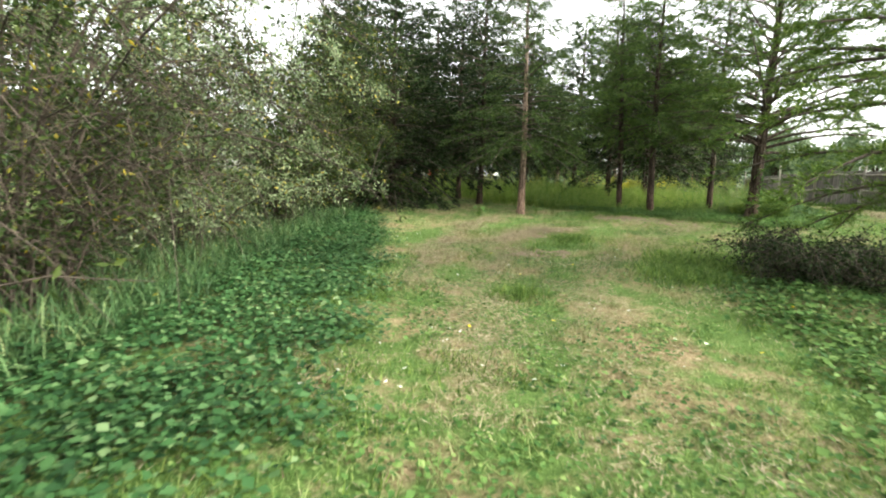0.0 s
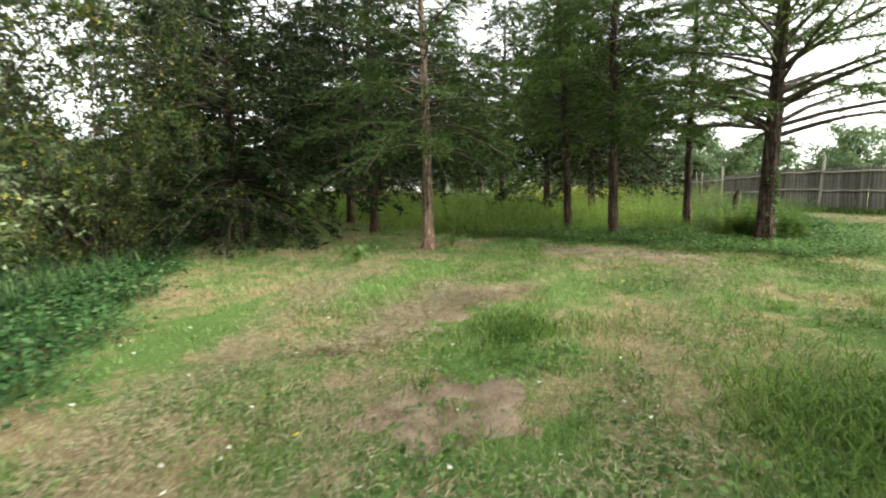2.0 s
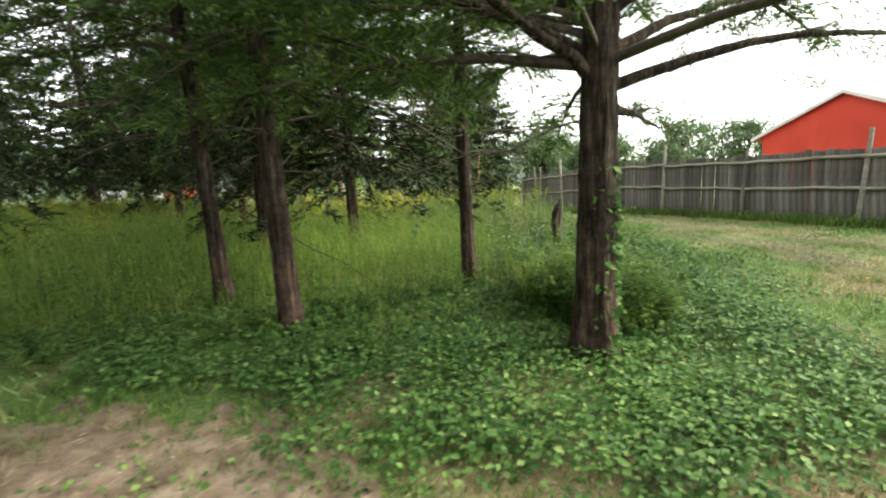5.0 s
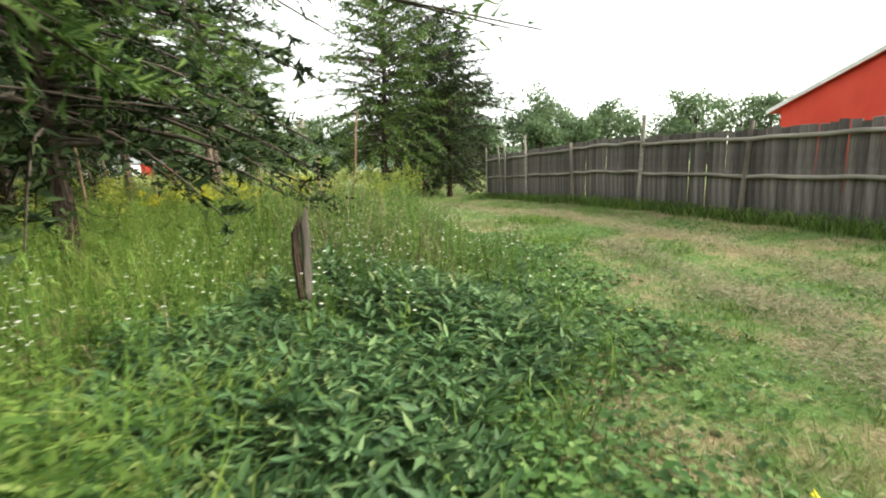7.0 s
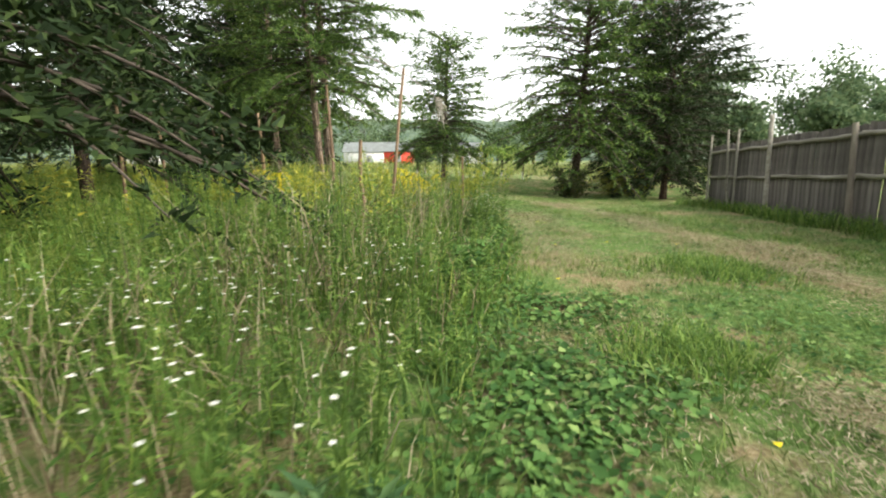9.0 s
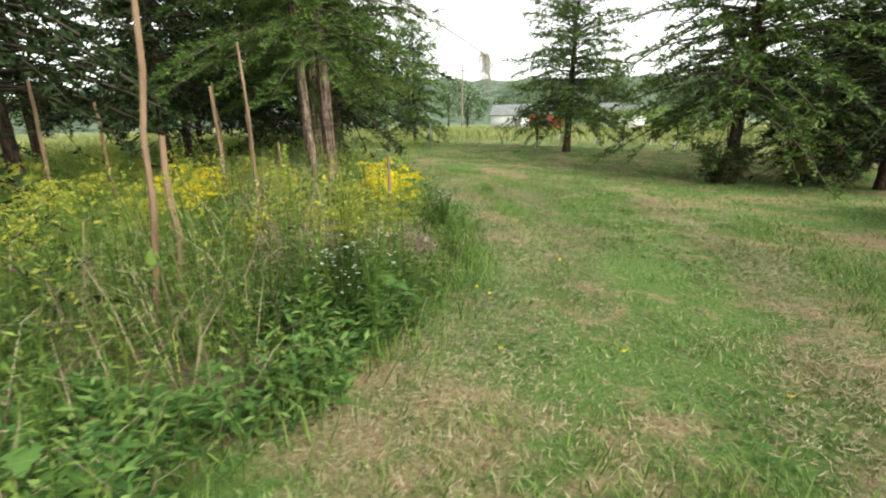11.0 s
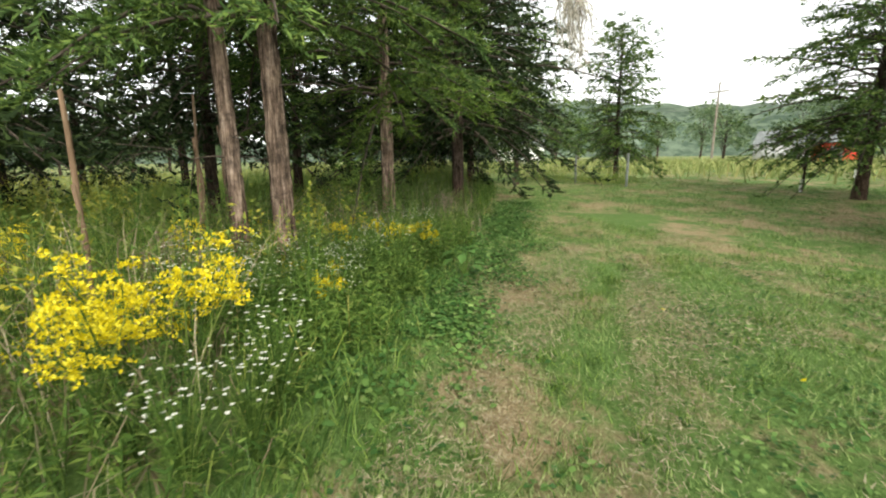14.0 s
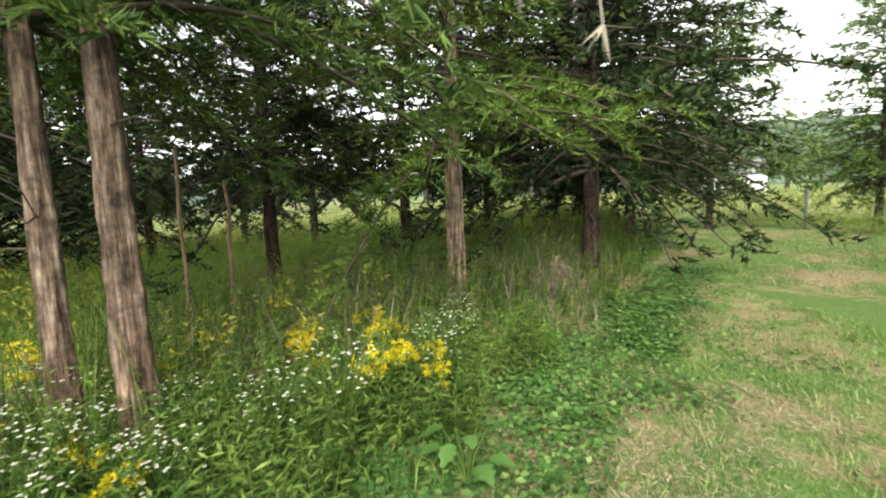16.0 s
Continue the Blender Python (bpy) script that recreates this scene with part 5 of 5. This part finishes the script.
def white_plant(seed, h, heads, size, flat, label, name, spread_a):
    """A branching plant topped with small white flower heads, each a ring of petals."""
    g = np.random.default_rng(seed + 1700)
    p = thing(name, (0, 0, 0), label, "wildflower", name + " plants")
    az = g.random(heads) * 6.283
    rr = spread_a * np.sqrt(g.random(heads))
    tip = np.stack([rr * np.cos(az), rr * np.sin(az), h * g.uniform(0.6, 1.0, heads)], -1)
    s = np.array([0, 0.4, 0.75, 1.0])
    path = tip[:, None] * np.stack([s ** 2, s ** 2, s], -1)[None]
    for group_of in ([path] if heads > 12 else [path[k:k + 1] for k in range(heads)]):
        v, f = tubes(group_of, np.full((len(group_of), 4), 0.0025), 3)
        tagged(part("stem", grid_mesh("stem", v, f, M_WEED), p), kind="stuff" if heads > 12 else "")
    n = heads * 5
    si = np.repeat(np.arange(heads), 5)
    q = g.uniform(0.15, 0.85, n)
    b = tip[si] * np.stack([q ** 2, q ** 2, q], -1)
    al = unit(np.stack([g.standard_normal(n), g.standard_normal(n), 0.5 * g.random(n)], -1))
    ll = g.uniform(0.04, 0.09, n)
    lv, lf = leaves4(b, al, unit(np.cross(al, [0, 0, 1.0])), ll, ll * 0.22, 0.2)
    part("foliage", grid_mesh("foliage", lv, lf, M_WEED), p)
    pet = 8
    si = np.repeat(np.arange(heads), pet)
    a = np.tile(np.arange(pet) * 6.283 / pet, heads)
    al = unit(np.stack([np.cos(a), np.sin(a), flat + 0.1 * g.standard_normal(heads * pet)], -1))
    ln = size * g.uniform(0.8, 1.2, heads)[si]
    lv, lf = leaves4(tip[si], al, unit(np.cross(al, [0, 0, 1.0])), ln, ln * 0.75, 0.05)
    if heads > 12:
        tagged(part("bloom", grid_mesh("bloom", lv, lf, M_WHITE), p), kind="stuff")
    else:
        for k in range(heads):
            part("bloom", grid_mesh("bloom", lv[k * pet * 4:(k + 1) * pet * 4], np.concatenate([lf[k * pet:(k + 1) * pet], lf[(heads + k) * pet:(heads + k + 1) * pet]]) - k * pet * 4, M_WHITE), p)
    return p


placed_copies(white_plant(1, 0.75, 46, 0.0135, 0.2, "bushy white aster with many tiny flowers", "white_aster", 0.22),
              [(10.6, 26.9), (10.3, 27.3), (9.8, 28.2), (10.9, 27.0), (9.3, 28.9), (10.2, 26.6), (8.8, 29.2), (13.25, 22.8), (13.2, 22.5), (9.9, 27.8), (8.2, 29.4), (10.9, 26.4)] + spots(14, 10.3, 26.2, 0.45, 9) + [(12.35, 25.9), (12.1, 26.1), (12.5, 25.6)], 11)
placed_copies(white_plant(2, 0.72, 8, 0.013, 0.12, "wild carrot with flat lacy white flower heads", "wild_carrot", 0.2),
              [(x, y) for x, y in zip(*scatter(260, (8.5, 13.0, 15.6, 20.6), lambda x, y: in_weeds(x, y) & near_edge(x, y, 3.6)))][:85], 12)


def broad_leaf_weed(x, y, seed):
    """A rosette of large coarse leaves on stalks."""
    g = np.random.default_rng(seed + 1900)
    p = thing("broad_leaf_weed", (x, y, float(lift(x, y))), "coarse weed with large pale green leaves", "weed", "broad-leaved weeds")
    for k in range(9):
        a, h = k * 2.4 + g.random(), g.uniform(0.15, 0.45)
        d = np.array([math.cos(a), math.sin(a), 0.0])
        end = d * g.uniform(0.08, 0.16) + [0, 0, h]
        v, f = tubes([[np.zeros(3), end * [0.4, 0.4, 0.6], end]], [np.array([0.006, 0.005, 0.003])], 5)
        part("stalk", grid_mesh("stalk", v, f, M_WEED), p)
        # a toothed blade folded along its rib
        al = unit((d + [0, 0, g.uniform(-0.7, 0.1)])[None])[0]
        sd = unit(np.cross(al, [0, 0, 1.0])[None])[0]
        up = np.cross(sd, al)
        ln, m = g.uniform(0.1, 0.18), 9
        q = np.linspace(0, 1, m)
        w = ln * 0.42 * np.sin(np.pi * q ** 0.75) * (1 + 0.22 * np.where(np.arange(m) % 2, 1, -1))
        rib = end + al * (ln * q)[:, None] - np.array([0, 0, 0.25 * ln]) * (q ** 2)[:, None]
        lift_side = up * (0.25 * w)[:, None]
        vv = np.concatenate([rib, rib + sd * w[:, None] + lift_side, rib - sd * w[:, None] + lift_side])
        i = np.arange(m - 1)
        ff = np.concatenate([np.stack([i, i + 1, m + i + 1, m + i], -1), np.stack([i, 2 * m + i, 2 * m + i + 1, i + 1], -1)])
        part("leaf", grid_mesh("leaf", vv, ff, M_COVER, True), p)


for k, (x, y) in enumerate([(13.2, 22.95), (13.4, 22.7), (13.0, 21.3), (12.7, 20.9), (13.15, 20.7), (10.2, 28.9), (9.6, 13.9), (1.0, 13.6), (2.9, 14.9)]):
    broad_leaf_weed(x, y, k)


def dead_bush(x, y, h, r, seed, label):
    g = np.random.default_rng(seed + 2100)
    p = thing("dead_bush", (x, y, float(lift(x, y))), label, "dead plant")
    n = 90
    az = g.random(n) * 6.283
    rr = r * np.sqrt(g.random(n))
    tip = np.stack([rr * np.cos(az), rr * np.sin(az), h * g.uniform(0.65, 1, n) * (1 - 0.55 * (rr / r) ** 2)], -1)
    s = np.array([0, 0.4, 0.75, 1.0])
    path = tip[:, None] * np.stack([s ** 1.2, s ** 1.2, s], -1)[None] + 0.01 * g.standard_normal((n, 4, 3))
    v, f = tubes(path, np.full((n, 4), 0.0035), 3)
    part("branchwork", grid_mesh("branchwork", v, f, M_DEAD), p)
    m = 5200
    si, q = g.integers(0, n, m), g.uniform(0.35, 1.05, m)
    b = tip[si] * np.stack([q ** 1.2, q ** 1.2, q], -1) + 0.03 * g.standard_normal((m, 3))
    al = unit(g.standard_normal((m, 3)) + [0, 0, 0.3])
    ln = g.uniform(0.02, 0.06, m)
    v, f = slivers(b, al, unit(np.cross(al, g.standard_normal((m, 3)))), ln, ln * 0.4)
    part("dry_leafage", grid_mesh("dry_leafage", v, f, M_DEAD), p)


dead_bush(12.3, 23.9, 0.62, 0.75, 1, "withered brown bush with dry leaves in the weed bed")
dead_bush(11.6, 23.75, 0.6, 0.7, 2, "withered brown bush with dry leaves in the weed bed")
dead_bush(12.6, 24.3, 0.55, 0.42, 3, "withered brown bush with dry leaves in the weed bed")
dead_bush(7.6, 29.5, 0.6, 0.3, 4, "tuft of dry tan stalks at the foot of a cedar")
dead_bush(9.0, 26.0, 0.8, 0.4, 5, "dry brown stalks standing by the cedar trunks")
dead_bush(6.2, 31.4, 0.6, 0.5, 6, "dry grey stalks at the foot of a cedar")

# dead grey bough that hangs from the cedar over the path
p = thing("hanging_dead_bough", (12.0, 28.62, 3.38), "bleached grey dead cedar bough hanging over the path", "dead branch")
g = np.random.default_rng(77)
s = np.linspace(0, 1, 7)
main = np.array([(-2.4, -1.6, 1.0)]) * (1 - s)[:, None] + np.stack([0 * s, 0 * s, 0.3 * np.sin(s * 3.1)], -1)
n = 60
q = g.uniform(0.95, 1, n)
st = np.stack([np.interp(q, s, main[:, i]) for i in range(3)], -1)
ln = g.uniform(0.15, 0.58, n)
k = np.linspace(0, 1, 5)
tw = st[:, None] + np.array([0.12, 0.05, -1.0]) * (ln[:, None] * k)[..., None] + np.cumsum(0.03 * g.standard_normal((n, 5, 3)), 1)
v, f = joined([tubes([main], [np.linspace(0.022, 0.01, 7)], 5), ])
part("limb", grid_mesh("limb", v, f, M_POST), p)
v, f = tubes(tw, np.full((n, 5), 0.004) * np.linspace(1.2, 0.4, 5), 3)
part("twig_fringe", grid_mesh("twig_fringe", v, f, M_BLEACH), p)
m = 1800
si, q = g.integers(0, n, m), g.integers(0, 5, m)
al = unit(g.standard_normal((m, 3)) * [1, 1, 0.6] + [0, 0, -1.2])
v, f = slivers(tw[si, q], al, unit(np.cross(al, g.standard_normal((m, 3)))), g.uniform(0.03, 0.08, m), g.uniform(0.003, 0.007, m))
part("dry_leafage", grid_mesh("dry_leafage", v, f, M_BLEACH), p)

# ---------------------------------------------------------------- far side of the lawn
wire_fence = thing("wire_fence", (0, 0, 0), "low wire fence on steel posts in front of the meadow", "fence")
WF = [(-9, 43.2), (-6.2, 42.9), (-3.4, 42.6), (-1.2, 42.4), (1.23, 42.15), (3.94, 41.8)]
for i, (x, y) in enumerate(WF):
    z = float(lift(x, y))
    v, f = tubes([[(x, y, z - 0.1), (x, y, z + 0.7), (x + 0.01, y, z + 1.35 - 0.1 * (i % 2))]], [np.full(3, 0.05 if i > 3 else 0.03)], 6)
    part("steel_post", grid_mesh("steel_post", v, f, M_METAL), wire_fence)
for hz in (0.25, 0.5, 0.75, 1.0):
    v, f = tubes([[(x, y, float(lift(x, y)) + hz) for x, y in WF]], [np.full(len(WF), 0.004)], 4)
    part("wire", grid_mesh("wire", v, f, M_METAL), wire_fence)


def broad_tree(x, y, h, r, seed, n=2600, leaf=0.3, mat=None, label="", name="broad_tree", group="far trees", trunk=0.15, low=0.3):
    """A round-headed tree: trunk, forking limbs, and leaf clumps at their ends with gaps between."""
    g = np.random.default_rng(seed + 3000)
    t = thing(name, (x, y, float(lift(x, y)) - 0.05), label, "tree", group)
    nl = 16
    az = np.arange(nl) * 2.4 + g.random(nl)
    z0 = h * g.uniform(low, 0.6, nl)
    end = np.stack([np.cos(az) * r * g.uniform(0.3, 0.9, nl), np.sin(az) * r * g.uniform(0.3, 0.9, nl), h * g.uniform(low + 0.12, 0.93, nl)], -1)
    s = np.linspace(0, 1, 5)
    st = np.stack([0 * z0, 0 * z0, z0], -1)
    limbs = st[:, None] + (end - st)[:, None] * s[None, :, None] + np.array([0, 0, 1.0]) * (0.12 * h * np.sin(s * 3.14))[None, :, None]
    trunkp = np.stack([0.02 * h * np.sin(3 * s), 0 * s, s * h * 0.75], -1)
    v, f = joined([tubes([trunkp], [trunk * np.linspace(1.2, 0.3, 5)], 7), tubes(limbs, trunk * 0.35 * np.linspace(1, 0.2, 5)[None] * np.ones((nl, 1)), 4)])
    part("trunk", grid_mesh("trunk", v, f, M_BARK), t)
    cl = np.concatenate([end, limbs[:, 3] + 0.3 * r * g.standard_normal((nl, 3)) * 0.4])
    ci = g.integers(0, len(cl), n)
    b = cl[ci] + g.standard_normal((n, 3)) * np.array([1, 1, 0.7]) * r * 0.17
    al = unit(g.standard_normal((n, 3)))
    ll = leaf * g.uniform(0.6, 1.3, n)
    lv, lf = leaves4(b, al, unit(np.cross(al, g.standard_normal((n, 3)))), ll, ll * 0.6, 0.2)
    lv[:, 2] = np.maximum(lv[:, 2], 0.05)
    part("crown", grid_mesh("crown", lv, lf, mat or M_FARTREE), t)
    return t


for i, (x, y, h, r) in enumerate([(8.6, 44.9, 2.3, 1.0), (12.6, 47.5, 2.4, 0.9), (15.2, 49.5, 2.6, 0.9), (13.8, 53, 2.4, 0.9), (17.8, 52, 2.4, 0.9), (10.6, 52, 2.2, 0.8), (7.4, 56, 2.6, 1.0)]):
    t = broad_tree(x, y, h, r, 40 + i, 1500, 0.1, M_SHRUB if i == 0 else M_MEADOW, "young orchard tree with a white trunk guard", "orchard_tree", "young orchard trees", 0.05, 0.35)
    v, f = tubes([[(0, 0, 0.02), (0, 0, 0.25), (0, 0, 0.5)]], [np.full(3, 0.06)], 8)
    part("trunk_guard", grid_mesh("trunk_guard", v, f, M_TRIM), t, "white plastic guard")

g = np.random.default_rng(5)
FAR = "distant broad leafy tree with haze paled into its leaf colour"
k = 0
for az in np.arange(-75, 140, 3.0):
    a = radians(az + 1.2 * g.standard_normal())
    dist = g.uniform(75, 130) + (30 if 5 < az < 40 else 0)
    x, y = 10 - math.sin(a) * dist, 20 + math.cos(a) * dist
    h = g.uniform(7, 13) * (1.2 if 5 < az < 45 else 1)
    broad_tree(x, y, h, h * 0.46, 100 + k, 1300, 0.62, M_FARTREE, FAR, trunk=0.25, low=0.12)
    k += 1
for i, (x, y, h) in enumerate([(31, 62, 10), (36, 70, 11), (43, 66, 10.5), (27, 66, 9), (50, 60, 9), (38, 55, 6), (56, 52, 9), (33, 58, 6), (44, 56, 6.5), (48, 68, 9), (62, 48, 8), (66, 40, 8), (30, 72, 9), (60, 58, 8), (52, 50, 5)]):
    broad_tree(x, y, h, h * 0.42, 300 + i, 2600, 0.4, M_FARTREE, "broad green tree standing beyond the board fence", trunk=0.22, low=0.2)

# hills
def hill(name, az0, az1, dist, top, seed):
    n, m = 60, 7
    a = np.radians(np.linspace(az0, az1, n))
    prof = np.clip(np.sin(np.linspace(0, 3.14159, n)), 0, 1) ** 0.6 * (1 + 0.18 * np.sin(np.linspace(0, 9, n) + seed))
    q = np.linspace(0, 1, m)
    D = dist + 160 * q[None]
    Z = top * prof[:, None] * np.sin(q * 1.5708)[None] + 2.0 * np.sin(np.arange(n)[:, None] * 2.3 + seed) * q[None]
    V = np.stack([10 - np.sin(a)[:, None] * D, 20 + np.cos(a)[:, None] * D, Z - 1], -1).reshape(-1, 3)
    i = np.arange(n * m).reshape(n, m)
    F = np.stack([i[:-1, :-1], i[1:, :-1], i[1:, 1:], i[:-1, 1:]], -1).reshape(-1, 4)
    return tagged(new(name, grid_mesh(name, V, F, M_HILL, True)), "low wooded hill in the blue distance", "hill", kind="structure")


hill("backdrop_hill", -20, 75, 380, 58, 1)
hill("backdrop_hill", -80, 0, 420, 22, 3)
hill("backdrop_hill", 55, 150, 420, 26, 5)

# utility pole and its lines
pole = thing("utility_pole", (-16.9, 93.5, float(lift(-16.9, 93.5))), "wooden utility pole carrying wires past the meadow", "utility pole")
v, f = tubes([[(0, 0, -0.3), (0.05, 0, 5), (0.2, 0, 10.6)]], [np.array([0.17, 0.15, 0.11])], 8)
part("shaft", grid_mesh("shaft", v, f, M_POST), pole)
v, f = box_arrays(-1.1, 1.5, -0.06, 0.06, 9.3, 9.45)
part("crossarm", grid_mesh("crossarm", v, f, M_POST), pole)
for off in (-0.9, 1.3, 0.2):
    u = np.linspace(-1, 1, 21)
    pts = np.stack([0.2 + off * 0.2 + 45 * u, off + 14 * u, (9.5 if off != 0.2 else 7.6) - 1.0 * (1 - np.abs(2 * np.abs(u) - 1) ** 2)], -1)
    v, f = tubes([pts], [np.full(21, 0.018)], 4)
    part("wire", grid_mesh("wire", v, f, M_METAL), pole)


def shed(x, y, w, d, h, wall, roof, turn, label):
    o = thing("shed", (x, y, float(lift(x, y)) - 0.1), label, "shed")
    o.rotation_euler = (0, 0, radians(turn))
    v, f = box_arrays(-w / 2, w / 2, -d / 2, d / 2, 0, h)
    part("wall", grid_mesh("wall", v, f, wall), o)
    for sg in (-1, 1):
        slab("roof", [(-w / 2 - 0.2, sg * (d / 2 + 0.2), h - 0.05), (w / 2 + 0.2, sg * (d / 2 + 0.2), h - 0.05), (w / 2 + 0.2, 0, h + d * 0.28), (-w / 2 - 0.2, 0, h + d * 0.28)], 0.08, roof, o)
    v, f = box_arrays(-0.5, 0.5, -d / 2 - 0.04, -d / 2 - 0.004, 0, 2.0)
    part("door", grid_mesh("door", v, f, M_METAL), o)


shed(-9.0, 100, 9, 6, 2.6, M_TRIM, M_METAL, 10, "low white shed across the meadow")
shed(7.5, 96, 6, 5, 2.6, M_TRIM, M_METAL, -12, "low white outbuilding across the meadow")
shed(-1.0, 86, 4, 4, 2.4, M_BARN, M_METAL, 5, "small red shed across the meadow")
shed(-30.0, 70, 6, 5, 2.6, M_TRIM, M_METAL, 40, "pale shed seen between the tree trunks")

# fallen leaves on the lawn
bm_l = leaves4(np.zeros((1, 3)), np.array([[1.0, 0, 0.1]]), np.array([[0, 1.0, 0]]), np.array([0.06]), np.array([0.035]), 0.25)
me_gold, me_pale = grid_mesh("fallen_leaf", *bm_l, M_GOLD), grid_mesh("fallen_leaf", *bm_l, M_WHITE)
for x, y in list(zip(*scatter(160, (-1, 16, 1, 30), lambda x, y: open_turf(x, y) & (edge_distance(x, y, WALK_LINE) < 2.5))))[:45]:
    o = tagged(new("fallen_leaf", me_gold), "small yellow fallen leaf on the grass", "leaf", "fallen leaves")
    o.matrix_world = pose(x, y, float(lift(x, y)) + 0.05, RNG.uniform(-15, 15), RNG.uniform(-15, 15), RNG.uniform(0, 360))

for x, y in list(zip(*scatter(420, (-1.2, 3.2, 3, 12), lambda x, y: open_turf(x, y) & (patchy(x, y, 1.4, 53) > 0.45))))[:110]:
    o = tagged(new("fallen_leaf", me_pale), "small whitish fallen leaf on the grass", "leaf", "fallen leaves")
    o.matrix_world = pose(x, y, float(lift(x, y)) + 0.055, RNG.uniform(-25, 25), RNG.uniform(-25, 25), RNG.uniform(0, 360))
    k = RNG.uniform(0.4, 0.9)
    o.scale = (k, k, k)

# ---------------------------------------------------------------- mown litter and soil edge
def litter_zone(x, y):
    return open_turf(x, y) & (edge_distance(x, y, WALK_LINE) < 2.8) & (patchy(x, y, 1.3, 83) + 0.12 * RNG.standard_normal(len(x)) > 0.66)


x, y = scatter(300000, (-2, 18.5, 0.5, 34), litter_zone)
v, f = blades_at(x, y, 0.04, 0.1, 0.007, 3.5)
v = v + np.array([0, 0, 0.045])
tagged(new("straw_litter", grid_mesh("straw_litter", v, f, M_STRAW)), "dry mown straw lying in swathes on the grass", "straw", kind="stuff")
tx, ty = scatter(9000, (3.2, 8.0, 10.8, 15.0), lambda x, y: edge_distance(x, y, DIRT + DIRT[:1]) < 0.42 * np.abs(RNG.standard_normal(len(x))))
si = np.repeat(np.arange(len(tx))[::5], 16)
v, f = blades_at(tx[si] + 0.06 * RNG.standard_normal(len(si)), ty[si] + 0.06 * RNG.standard_normal(len(si)), 0.04, 0.12, 0.009, 0.8)
tagged(new("grass_tufts", grid_mesh("grass_tufts", v, f, M_WEED)), "ragged short grass creeping over the bare soil", "grass", kind="stuff")
